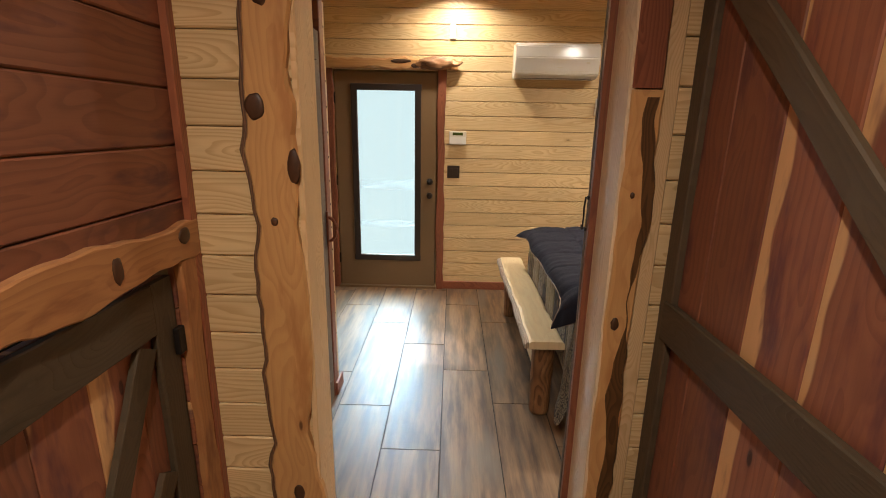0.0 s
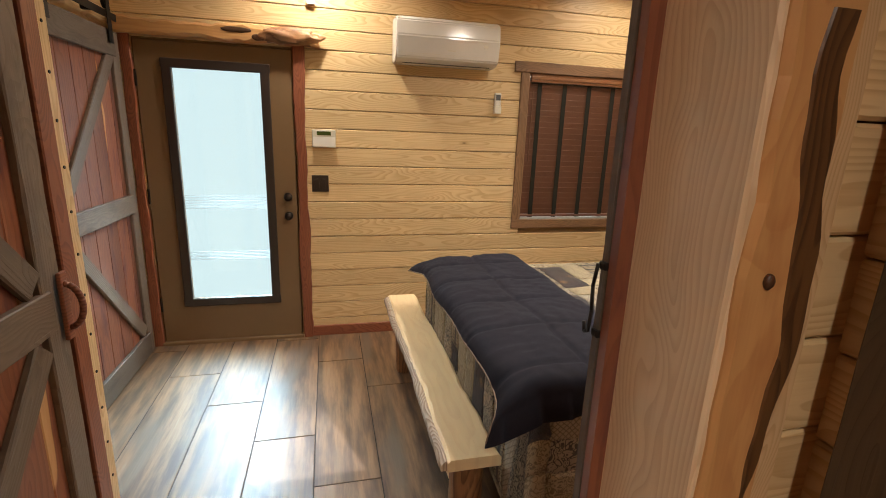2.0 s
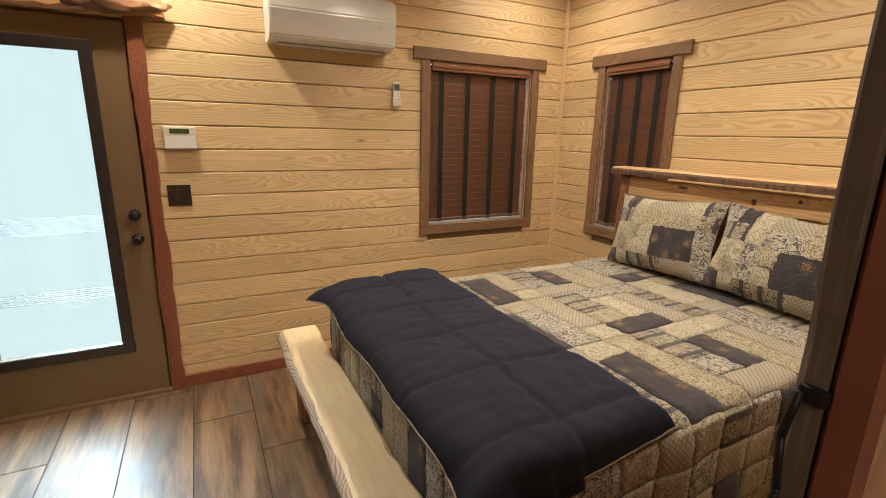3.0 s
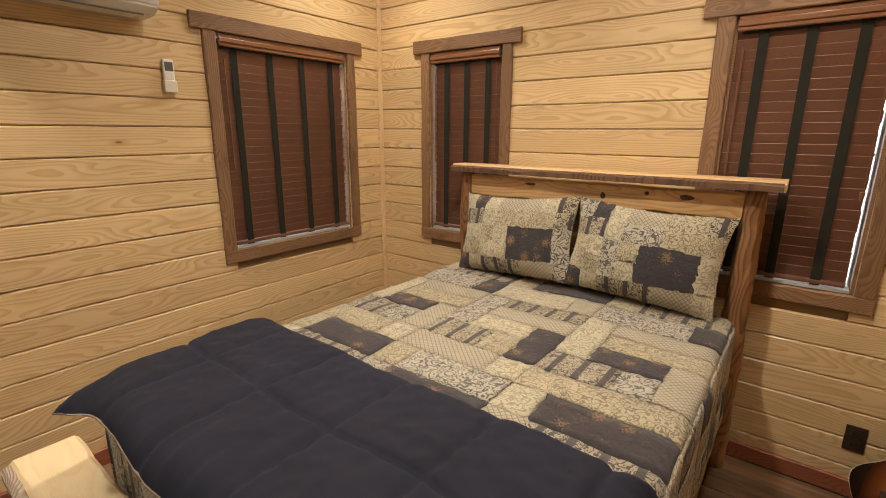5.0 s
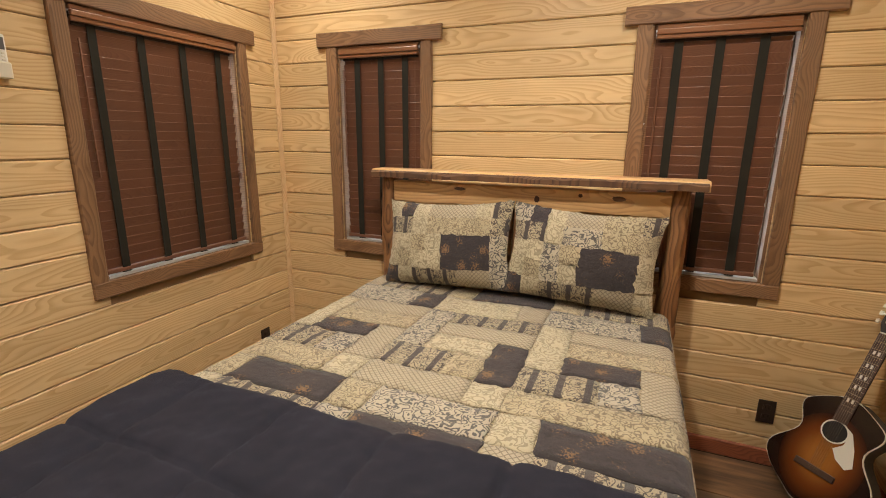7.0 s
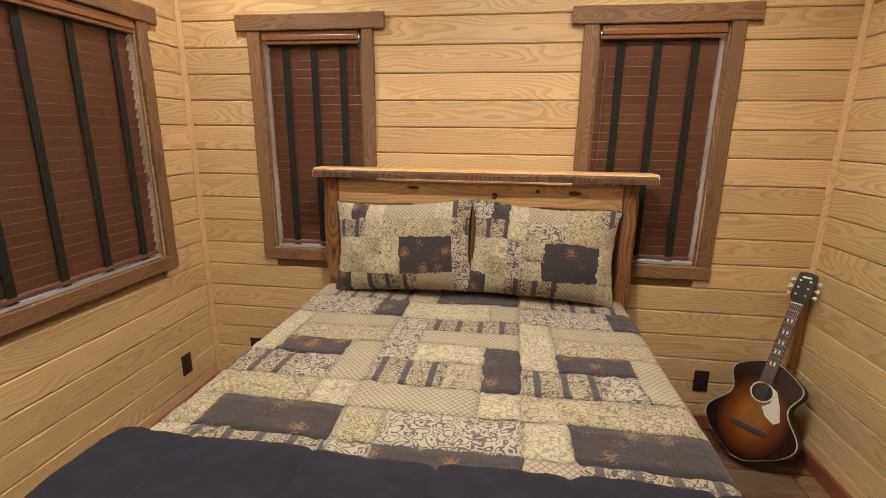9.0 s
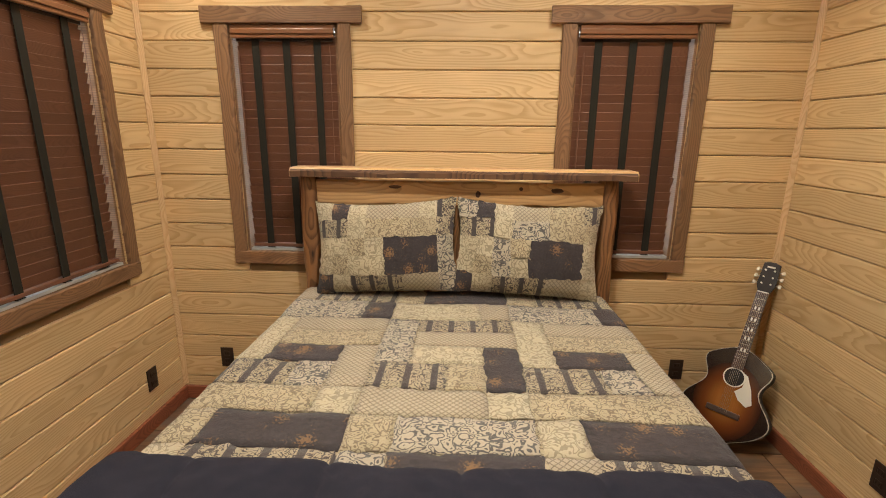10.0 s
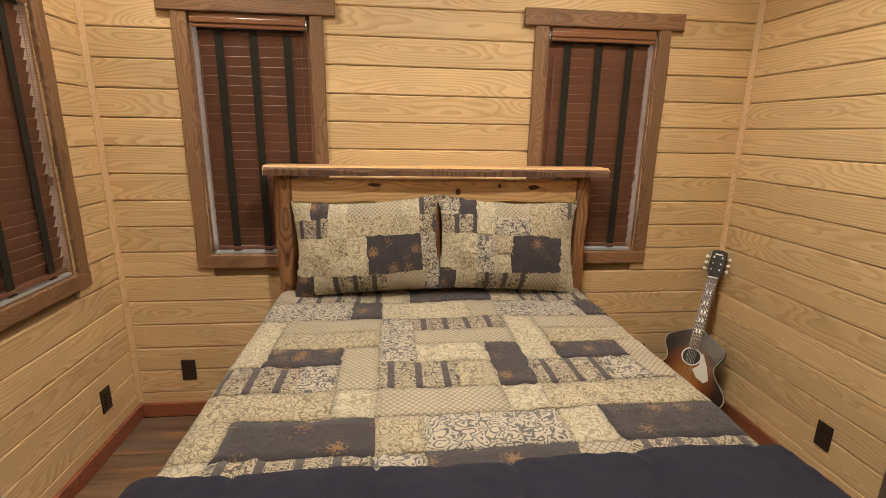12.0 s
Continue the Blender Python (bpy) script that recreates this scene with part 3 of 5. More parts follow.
# ---------------------------------------------------------------- barn doors
def barn_door(name, W, H, m, label, boards=6, flip=False, frame_mat=BARN, far_handle=True, group="sliding barn doors", S=0.095, B=0.085):
    """A door W wide along its own x, H high along y, facing z: cedar boards, weathered frame, K braces."""
    d = tagged(empty(name, m), label, "barn door", group)
    bw = W / boards
    for i in range(boards):
        part("board", board(H - 0.02, bw - 0.002, 0.022, 0.003), CEDAR, d, m=Matrix.Translation((-W / 2 + bw * (i + 0.5), H / 2, -0.016)) @ Matrix.Rotation(math.pi / 2, 4, 'Z'))
    for sx in (-1, 1):
        part("stile", board(H, S, 0.020, 0.003, 0.003, 24, sx + 4.0 + W), frame_mat, d, m=Matrix.Translation((sx * (W / 2 - S / 2), H / 2, 0.005)) @ Matrix.Rotation(math.pi / 2, 4, 'Z'))
    lo, mid, hi = 0.075, 1.03, H - 0.07
    for y, h in ((lo, 0.15), (mid, 0.12), (hi, 0.14)):
        part("rail", board(W - 2 * S + 0.06, h, 0.020, 0.003, 0.003, 12, y), frame_mat, d, m=Matrix.Translation((0, y, 0.011)))
    s = -1 if flip else 1
    x = W / 2 - S - 0.02
    for a, b in (((-s * x, hi - 0.06), (s * x, mid + 0.09)), ((s * x, mid - 0.09), (-s * x, lo + 0.10))):
        v = Vector((b[0] - a[0], b[1] - a[1], 0))
        part("brace", board(v.length, B, 0.018, 0.003, 0.003, 16, a[0] + 7), frame_mat, d, m=axes(((a[0] + b[0]) / 2, (a[1] + b[1]) / 2, 0.0045), v, Vector((0, 0, 1)).cross(v)))
    if far_handle:
        hx = s * (W / 2 - 0.02)
        part("handle_plate", boxed(0.035, 0.20, 0.012, (hx, mid, 0.017), 0.004), CEDAR_TRIM, d, "carved cedar handle plate")
        bm = bmesh.new()
        for i in range(10):
            a0, a1 = math.pi * i / 10, math.pi * (i + 1) / 10
            p0, p1 = Vector((hx, mid + 0.065 * math.cos(a0), 0.02 + 0.04 * math.sin(a0))), Vector((hx, mid + 0.065 * math.cos(a1), 0.02 + 0.04 * math.sin(a1)))
            q = (p1 - p0)
            rod(bm, 0.009, 0.009, q.length * 1.15, Matrix.Translation((p0 + p1) / 2) @ q.to_track_quat('Z', 'Y').to_matrix().to_4x4(), 8)
        part("handle", bm, CEDAR_TRIM, d, "carved cedar bow handle", smooth=True)
    return d


barn_door("barn_door", 0.94, 2.02, axes((X_L1 + 0.045, 2.06, 0.015), (0, 1, 0), UP), "red cedar sliding barn door with weathered grey braces")
barn_door("barn_door", 0.98, 2.05, axes((X_L2 + 0.075, 3.97, 0.015), (0, 1, 0), UP), "red cedar barn door with grey frame beside the entry door", flip=True, boards=7)
barn_door("barn_door", 0.84, 2.05, axes((X_L2 + 0.035, 3.08, 0.015), (0, 1, 0), UP), "red cedar barn door leaf half hidden behind the wall end", boards=5, far_handle=False)
barn_door("barn_door", 1.12, 2.10, axes((X_HR - 0.05, 0.86, 0.015), (0, -1, 0), UP), "red cedar hall barn door with weathered grey braces", boards=6, frame_mat=OLIVE, far_handle=False, S=0.07, B=0.075)
park = barn_door("barn_door", 0.95, 2.08, axes((1.05, Y_P1 + 0.045, 0.015), (-1, 0, 0), UP), "open cedar barn door parked along the partition", far_handle=False)

# hook latch on the parked door's edge
latch = tagged(empty("hook_latch", pose(0.578, Y_P1 + 0.034, 1.315)), "black iron hook latch on the barn door edge", "latch")
for z in (0.055, -0.055):
    part("bracket", boxed(0.010, 0.018, 0.013, (-0.003, 0.002, z), 0.003), IRON, latch)
bm = bmesh.new()
pts = [Vector((-0.010, 0.008, 0.055)), Vector((-0.012, 0.012, 0.02)), Vector((-0.012, 0.008, -0.02)), Vector((-0.012, 0.012, -0.055)), Vector((-0.012, 0.022, -0.060)), Vector((-0.012, 0.026, -0.045))]
for p0, p1 in zip(pts, pts[1:]):
    q = p1 - p0
    rod(bm, 0.003, 0.003, q.length * 1.1, Matrix.Translation((p0 + p1) / 2) @ q.to_track_quat('Z', 'Y').to_matrix().to_4x4(), 8)
part("hook", bm, IRON, latch, smooth=True)

# rail and hanger of the entry barn door
track = tagged(empty("barn_door_track", axes((X_L2 + 0.075, 3.60, 2.15), (0, 1, 0), UP)), "black iron sliding door track", "door track")
part("rail", boxed(1.78, 0.04, 0.008, (0, 0, 0), 0.002), IRON, track)
for x in (-0.6, 0.0, 0.6):
    part("standoff", boxed(0.03, 0.03, 0.06, (x, 0, -0.03), 0.004), IRON, track)
for x in (0.05, 0.72):
    bm = bmesh.new()
    box(bm, 0.05, 0.24, 0.006, (x, -0.04, 0.024), 0.002)
    rod(bm, 0.035, 0.035, 0.016, Matrix.Translation((x, 0.055, 0.012)), 18)
    part("hanger", bm, IRON, track)

# trim at the wall end
strip("cedar_end_trim", 2.2, 0.075, 0.046, (X_L1 + 0.02, 2.64, 1.1), UP, (0, -1, 0), CEDAR_TRIM, "red cedar trim on the wall end")
bpy.data.objects["cedar_end_trim"].matrix_basis = axes((X_L1 + 0.050, 2.590, 1.1), (0, 1, 0), UP) @ Matrix.Rotation(math.pi / 2, 4, 'Z')
strip("end_baseboard", 0.14, 0.08, 0.014, (X_L1 + 0.066, 2.630, 0.042), (0, 1, 0), UP, CEDAR_TRIM, "cedar baseboard end", "baseboard")
ends = tagged(empty("board_end_strip", axes((X_L1 + 0.040, 2.662, 0), (0, 1, 0), UP)), "pine board ends with dark nail heads", "trim", kind="structure")
part("strip", board(2.2, 0.062, 0.038, 0.003), PINE, ends, m=Matrix.Translation((0, 1.1, 0)) @ Matrix.Rotation(math.pi / 2, 4, 'Z'))
for i in range(16):
    bm = bmesh.new()
    rod(bm, 0.005, 0.005, 0.003, Matrix.Translation((0, 0.1 + 0.132 * i, 0.001)), 8)
    part("nail", bm, IRON, ends)

# ---------------------------------------------------------------- low door in the hall
low = tagged(empty("low_door", axes((X_HL - 0.01, 0.85, 0.01), (0, 1, 0), UP)), "low green-grey plank door with diagonal brace", "door")
for i in range(6):
    part("board", board(1.15, 0.166, 0.02, 0.003), CEDAR, low, m=Matrix.Translation((-0.42 + 0.167 * i, 0.575, -0.018)) @ Matrix.Rotation(math.pi / 2, 4, 'Z'))
for x in (-0.45, 0.45):
    part("stile", board(1.15, 0.10, 0.02, 0.003, 0.003, 16, x), OLIVE, low, m=Matrix.Translation((x, 0.575, 0.004)) @ Matrix.Rotation(math.pi / 2, 4, 'Z'))
for y in (0.075, 1.075):
    part("rail", board(0.80, 0.15, 0.02, 0.003, 0.003, 16, y), OLIVE, low, m=Matrix.Translation((0, y, 0.006)))
for a, b in (((0.36, 0.98), (-0.1, 0.16)), ((0.38, 0.56), (0.1, 0.16))):
    v = Vector((b[0] - a[0], b[1] - a[1], 0))
    part("brace", board(v.length, 0.08, 0.018, 0.003, 0.003, 12, a[1]), OLIVE, low, m=axes(((a[0] + b[0]) / 2, (a[1] + b[1]) / 2, 0.003), v, Vector((0, 0, 1)).cross(v)))
part("latch", boxed(0.035, 0.085, 0.02, (0.49, 0.945, 0.012), 0.004), IRON, low, "black iron latch")
strip("low_door_head", 1.22, 0.115, 0.03, (X_HL + 0.026, 0.86, 1.250), (0, 1, 0), UP, LIVE_DARK, "wavy live-edge cedar head over the low door", rag=0.028, seed=41.0)
strip("low_door_casing", 1.19, 0.085, 0.026, (X_HL + 0.022, 1.40, 0.60), UP, (0, -1, 0), LIVE_DARK, "wavy live-edge cedar casing of the low door", rag=0.012, seed=47.0)
bpy.data.objects["low_door_casing"].matrix_basis = axes((X_HL + 0.022, 1.40, 0.60), (0, 1, 0), UP) @ Matrix.Rotation(math.pi / 2, 4, 'Z')
strip("hall_corner_trim", 2.6, 0.045, 0.022, (X_HL + 0.02, 1.465, 1.3), UP, (0, -1, 0), CEDAR_TRIM, "red cedar corner strip in the hall")
bpy.data.objects["hall_corner_trim"].matrix_basis = axes((X_HL + 0.024, 1.465, 1.32), (0, 1, 0), UP) @ Matrix.Rotation(math.pi / 2, 4, 'Z')

# ---------------------------------------------------------------- entry door
DX0, DX1 = -0.995, -0.045
door = tagged(empty("door_1", axes(((DX0 + DX1) / 2, Y_A - 0.004, 0.025), (1, 0, 0), UP)), "brown painted entry door with a tall bright glass panel", "door", kind="structure")
DW, DH = DX1 - DX0 - 0.012, 2.03
GX0, GX1, GZ0, GZ1 = -0.79 + 0.52, -0.245 + 0.52, 0.335 - 0.025, 1.905 - 0.025
bm = bmesh.new()
for x0, x1, z0, z1 in ((-DW / 2, GX0, 0, DH), (GX1, DW / 2, 0, DH), (GX0, GX1, 0, GZ0), (GX0, GX1, GZ1, DH)):
    box(bm, x1 - x0, z1 - z0, 0.044, ((x0 + x1) / 2, (z0 + z1) / 2, -0.022))
bmesh.ops.remove_doubles(bm, verts=bm.verts, dist=0.0005)
part("slab", bm, DOOR_PAINT, door)
lf = part("lite_frame", boxed(GX1 - GX0 + 0.11, 0.058, 0.02, ((GX0 + GX1) / 2, GZ1 + 0.02, 0.008), 0.007), LITE_FRAME, door, "dark bronze glass frame")
part("lite_frame", boxed(GX1 - GX0 + 0.11, 0.058, 0.02, ((GX0 + GX1) / 2, GZ0 - 0.02, 0.008), 0.007), LITE_FRAME, door, "dark bronze glass frame")
for x in (GX0 - 0.022, GX1 + 0.022):
    part("lite_frame", boxed(0.058, GZ1 - GZ0 + 0.03, 0.0195, (x, (GZ0 + GZ1) / 2, 0.008), 0.007), LITE_FRAME, door, "dark bronze glass frame")
pane = part("pane", boxed(GX1 - GX0, GZ1 - GZ0, 0.005, ((GX0 + GX1) / 2, (GZ0 + GZ1) / 2, -0.010)), GLASS, door)
pane.visible_shadow = False
for z in [0.965 + 0.011 * i for i in range(9)] + [0.60 + 0.011 * i for i in range(6)]:
    part("mini_blind_slat", boxed(GX1 - GX0 - 0.01, 0.0011, 0.006, ((GX0 + GX1) / 2, z, -0.022)), GREY_PLASTIC, door)
for z in (1.075, 0.94):
    bm = bmesh.new()
    rod(bm, 0.030, 0.028, 0.012, Matrix.Translation((DW / 2 - 0.058, z - 0.025 + 0.0, 0.006)), 20)
    rod(bm, 0.012, 0.012, 0.04, Matrix.Translation((DW / 2 - 0.058, z - 0.025, 0.026)), 12)
    bmesh.ops.create_uvsphere(bm, u_segments=16, v_segments=10, radius=0.026, matrix=Matrix.Translation((DW / 2 - 0.058, z - 0.025, 0.048)) @ Matrix.Diagonal((1, 1, 0.7, 1)))
    part("door_knob" if z < 1 else "deadbolt", bm, BRONZE, door, "dark bronze", smooth=True)
for x in (-DW / 2 - 0.002, DW / 2 + 0.002):
    part("stop", boxed(0.045, DH + 0.03, 0.02, (x, DH / 2, -0.060)), DOOR_PAINT, door)
part("stop", boxed(DW - 0.05, 0.045, 0.02, (0, DH, -0.060)), DOOR_PAINT, door)
for z in (0.28, 1.05, 1.80):
    bm = bmesh.new()
    rod(bm, 0.007, 0.007, 0.10, Matrix.Translation((-DW / 2 - 0.003, z, 0.006)) @ Matrix.Rotation(math.pi / 2, 4, 'X'), 10)
    part("hinge", bm, BRONZE, door, "dark bronze hinge")
strip("door_sill", 0.97, 0.09, 0.022, (-0.52, Y_A + 0.015, 0.022), (1, 0, 0), (0, 1, 0), DOOR_PAINT, "brown metal threshold", "threshold")
V = Matrix.Rotation(math.pi / 2, 4, 'Z')
for nm, x, w, sd in (("door_jamb_right", -0.005, 0.07, 61.0), ("door_jamb_left", -1.03, 0.06, 67.0)):
    ob = strip(nm, 2.10, w, 0.03, (x, Y_A - 0.028, 1.05), UP, (1, 0, 0), CEDAR_TRIM, "wavy live-edge red cedar door casing", "door casing", rag=0.014, seed=sd)
    ob.matrix_basis = axes((x, Y_A - 0.028, 1.05), (1, 0, 0), UP) @ V
strip("door_head", 1.22, 0.105, 0.06, (-0.475, Y_A - 0.06, 2.125), (1, 0, 0), UP, LIVE, "gnarled live-edge cedar beam over the entry door", "door casing", rag=0.022, seed=73.0, ch=0.012, steps=60)
head = bpy.data.objects["door_head"]
for x, y, rx, ry in ((0.10, 0.018, 0.09, 0.017), (0.24, -0.018, 0.05, 0.020), (0.36, 0.022, 0.08, 0.018), (0.47, -0.012, 0.06, 0.022)):
    ob = knot(head, x, y, 0.001, rx, ry, x * 7)
    ob.name, ob["label"] = "bark_patch", "dark bark patch"
lhead = bpy.data.objects["low_door_head"]
for x, y, rx, ry in ((0.24, 0.0, 0.018, 0.034), (0.53, 0.02, 0.030, 0.026), (-0.2, -0.01, 0.02, 0.02)):
    knot(lhead, x, y, 0.001, rx, ry, x * 5)
burl = bmesh.new()
bmesh.ops.create_icosphere(burl, subdivisions=4, radius=1.0)
for v in burl.verts:
    k = 1 + 0.30 * noise.noise(v.co * 2.1) + 0.14 * noise.noise(v.co * 5.0)
    v.co = Vector((v.co.x * 0.20 * k, v.co.y * 0.036 * k, v.co.z * 0.056 * k))
tagged(link("door_head_burl", burl, LOG, None, pose(-0.05, Y_A - 0.05, 2.13, 0, 0, 0), True), "knobbly burl end of the cedar beam", "door casing", kind="structure")
# bright overcast distance outside the glass
bm = bmesh.new()
box(bm, 2.6, 0.01, 3.6, (0, 0, 0))
tagged(link("backdrop", bm, DAYLIGHT, None, pose(-0.52, Y_A + 1.5, 1.2)), "bright overcast daylight outside the entry door", "backdrop", kind="structure")


# ---------------------------------------------------------------- windows and blinds
def window(name, centre, run, w, z0, z1, tapes, label, wand, slip):
    """Window with casing and a closed wooden blind; own x along the wall, y up, z into the room; origin at the wall's face."""
    m = axes(centre, run, UP)
    win = tagged(empty(name, m), label, "window", kind="structure")
    C = 0.066
    part("sill_casing", board(w + 2 * C, 0.07, 0.020, 0.003, 0.002, 16, w), CASING, win, m=Matrix.Translation((0, z0 - 0.035, 0.018)))
    part("head_casing", board(w + 2 * C + 0.11, 0.078, 0.026, 0.003, 0.003, 16, w + 2), CASING, win, m=Matrix.Translation((0, z1 + 0.037, 0.024)))
    for s in (-1, 1):
        part("side_casing", board(z1 - z0, C, 0.020, 0.003, 0.003, 24, w + s), CASING, win, m=Matrix.Translation((s * (w / 2 + C / 2), (z0 + z1) / 2, 0.017)) @ V)
        part("jamb_liner", boxed(0.012, z1 - z0, 0.10, (s * (w / 2 - 0.007), (z0 + z1) / 2, -0.058)), CASING, win)
    for y, liner in ((z0 + 0.007, VINYL), (z1 - 0.007, CASING)):
        part("jamb_liner", boxed(w - 0.03, 0.012, 0.10, (0, y, -0.058)), liner, win)
    for s in (-1, 1):
        part("sash", boxed(0.008, z1 - z0 - 0.03, 0.03, (s * (w / 2 - 0.018), (z0 + z1) / 2, -0.09), 0.004), VINYL, win, "white vinyl sash")
    for y in (z0 + 0.024, (z0 + z1) / 2, z1 - 0.031):
        part("sash", boxed(w - 0.046, 0.014, 0.028, (0, y, -0.09), 0.004), VINYL, win, "white vinyl sash")
    g = part("pane", boxed(w - 0.045, z1 - z0 - 0.034, 0.004, (0, (z0 + z1) / 2, -0.088)), GLASS, win)
    g.visible_shadow = False
    # blind
    bl = tagged(empty("wood_blind", m), "closed red-brown wooden slat blind with dark olive tapes", "blind", "window blinds")
    val = bmesh.new()
    for i, (h, y, d) in enumerate(((0.020, 0, 0.004), (0.024, -0.021, 0.012), (0.018, -0.042, 0.006))):
        box(val, w - 0.03, h, 0.018, (0, z1 - 0.014 + y, -0.002 + d), 0.004)
    part("valance", val, VALANCE, bl, "moulded red-brown valance")
    part("headrail", boxed(w - 0.06, 0.05, 0.03, (0, z1 - 0.05, -0.03)), LITE_FRAME, bl)
    top, bottom = z1 - 0.055, z0 + 0.043
    n = int((top - bottom) / 0.0415)
    step = (top - bottom) / n
    bw = w - 0.042
    slat = bmesh.new()
    box(slat, bw, 0.050, 0.0032, (0, 0, 0), 0.001, 1)
    me = bpy.data.meshes.new("slat")
    slat.to_mesh(me)
    slat.free()
    me.materials.append(SLAT)
    for i in range(n):
        ob = new("slat", me)
        ob.parent = bl
        ob.matrix_basis = Matrix.Translation((slip + random.uniform(-0.002, 0.002), bottom + step * (i + 0.5), -0.024)) @ Matrix.Rotation(radians(17 + random.uniform(-2, 2)), 4, 'X')
    part("bottom_rail", boxed(bw, 0.018, 0.035, (slip, bottom - 0.012, -0.024), 0.004), SLAT, bl)
    for k in range(tapes):
        x = slip + (k - (tapes - 1) / 2) * bw * (0.26 if tapes == 4 else 0.31)
        bm = bmesh.new()
        box(bm, 0.036, top - bottom + 0.03, 0.0015, (x, (top + bottom) / 2, -0.010))
        box(bm, 0.036, 0.003, 0.04, (x, bottom - 0.023, -0.024))
        part("tape", bm, TAPE, bl, "dark olive cloth tape")
    bm = bmesh.new()
    cx = wand * (bw / 2 - 0.02)
    rod(bm, 0.0015, 0.0015, 0.62, Matrix.Translation((cx, z1 - 0.40, -0.004)) @ Matrix.Rotation(math.pi / 2, 4, 'X'), 6)
    rod(bm, 0.010, 0.006, 0.035, Matrix.Translation((cx, z1 - 0.72, -0.004)) @ Matrix.Rotation(math.pi / 2, 4, 'X'), 10)
    part("pull_cord", bm, SLAT, bl, "pull cord with wooden tassel")
    bm = bmesh.new()
    rod(bm, 0.004, 0.004, 0.55, Matrix.Translation((-cx, z1 - 0.40, -0.003)) @ Matrix.Rotation(math.pi / 2, 4, 'X'), 8)
    part("tilt_wand", bm, SLAT, bl)
    # sky glow behind the window
    bm = boxed(w + 0.7, 2.0, 0.01, (0, (z0 + z1) / 2, -0.7))
    tagged(link("backdrop", bm, WINDOW_SKY, None, m), "bright daylight outside the window", "backdrop", kind="structure")


window("window_1", ((WIN_A[0] + WIN_A[1]) / 2, Y_A, 0), (1, 0, 0), WIN_A[1] - WIN_A[0], WIN_A[2], WIN_A[3], 4, "brown-cased window with a closed wooden blind on the door wall", 1, -0.011)
window("window_2", (X_W, (WIN_B[0] + WIN_B[1]) / 2, 0), (0, -1, 0), WIN_B[1] - WIN_B[0], WIN_B[2], WIN_B[3], 3, "narrow brown-cased window with a closed wooden blind in the corner", 1, 0.011)
window("window_3", (X_W, (WIN_C[0] + WIN_C[1]) / 2, 0), (0, -1, 0), WIN_C[1] - WIN_C[0], WIN_C[2], WIN_C[3], 3, "narrow brown-cased window with a closed wooden blind near the guitar", 1, -0.011)

# ---------------------------------------------------------------- downlights
for cx, cy, watts in CANS:
    dl = tagged(empty("ceiling_light", pose(cx, cy, CEIL)), "recessed warm white downlight", "ceiling light", "recessed downlights")
    bm = bmesh.new()
    for i in range(24):
        a0, a1 = 2 * math.pi * i / 24, 2 * math.pi * (i + 1) / 24
        q = [bm.verts.new((r * math.cos(a), r * math.sin(a), z)) for a in (a0, a1) for r, z in ((0.060, -0.012), (0.085, -0.002))]
        bm.faces.new((q[0], q[1], q[3], q[2]))
    part("trim_ring", bm, WHITE, dl)
    bm = bmesh.new()
    rod(bm, 0.058, 0.058, 0.006, Matrix.Translation((0, 0, -0.006)), 24)
    part("lens", bm, LAMP_GLOW, dl)

# ---------------------------------------------------------------- on the door wall
ac = tagged(empty("air_conditioner", axes((0.985, Y_A, 2.155), (1, 0, 0), UP)), "white wall-mounted split air conditioner above the bed", "air conditioner")
bm = bmesh.new()
prof = [(-0.145, 0.0), (-0.145, 0.13), (-0.115, 0.185), (0.02, 0.205), (0.115, 0.195), (0.140, 0.165), (0.145, 0.0)]
a = [bm.verts.new((-0.36, y, z)) for y, z in prof]
b = [bm.verts.new((0.36, y, z)) for y, z in prof]
for i in range(len(prof)):
    j = (i + 1) % len(prof)
    bm.faces.new((a[i], a[j], b[j], b[i]))
bm.faces.new(a)
bm.faces.new(b[::-1])
bmesh.ops.bevel(bm, geom=list(bm.edges), offset=0.008, segments=2, affect='EDGES')
part("body", bm, WHITE, ac, smooth=False)
part("louver", boxed(0.60, 0.006, 0.085, (0, -0.143, 0.085)), CREAM, ac, "air outlet louver")
# solid dark strip in place of the shade within the air outlet
part("louver_gap_shade", boxed(0.62, 0.004, 0.012, (0, -0.1455, 0.135)), GREY_PLASTIC, ac, "dark strip for the shade in the outlet slot")
part("panel_seam", boxed(0.70, 0.002, 0.004, (0, -0.088, 0.1885)), CREAM, ac)
part("emblem", boxed(0.05, 0.008, 0.002, (0.02, -0.06, 0.1945)), CREAM, ac)
part("display", boxed(0.03, 0.016, 0.002, (0.26, -0.02, 0.200)), CREAM, ac)

th = tagged(empty("thermostat", axes((0.148, Y_A, 1.487), (1, 0, 0), UP)), "cream thermostat with a green display", "thermostat")
part("body", boxed(0.160, 0.122, 0.03, (0, 0, 0.015), 0.006), CREAM, th)
part("screen", boxed(0.095, 0.026, 0.003, (0.0, 0.036, 0.031), 0.001), LCD, th, "green display")
part("cover", boxed(0.150, 0.066, 0.004, (0, -0.022, 0.031), 0.0015), WHITE, th)

sw = tagged(empty("switch_plate", axes((0.115, Y_A, 1.172), (1, 0, 0), UP)), "dark bronze double switch plate", "light switch")
part("plate", boxed(0.116, 0.118, 0.007, (0, 0, 0.004), 0.002), PLATE, sw)
for x in (-0.024, 0.024):
    part("rocker", boxed(0.032, 0.066, 0.005, (x, 0, 0.0085), 0.0015), PLATE, sw)

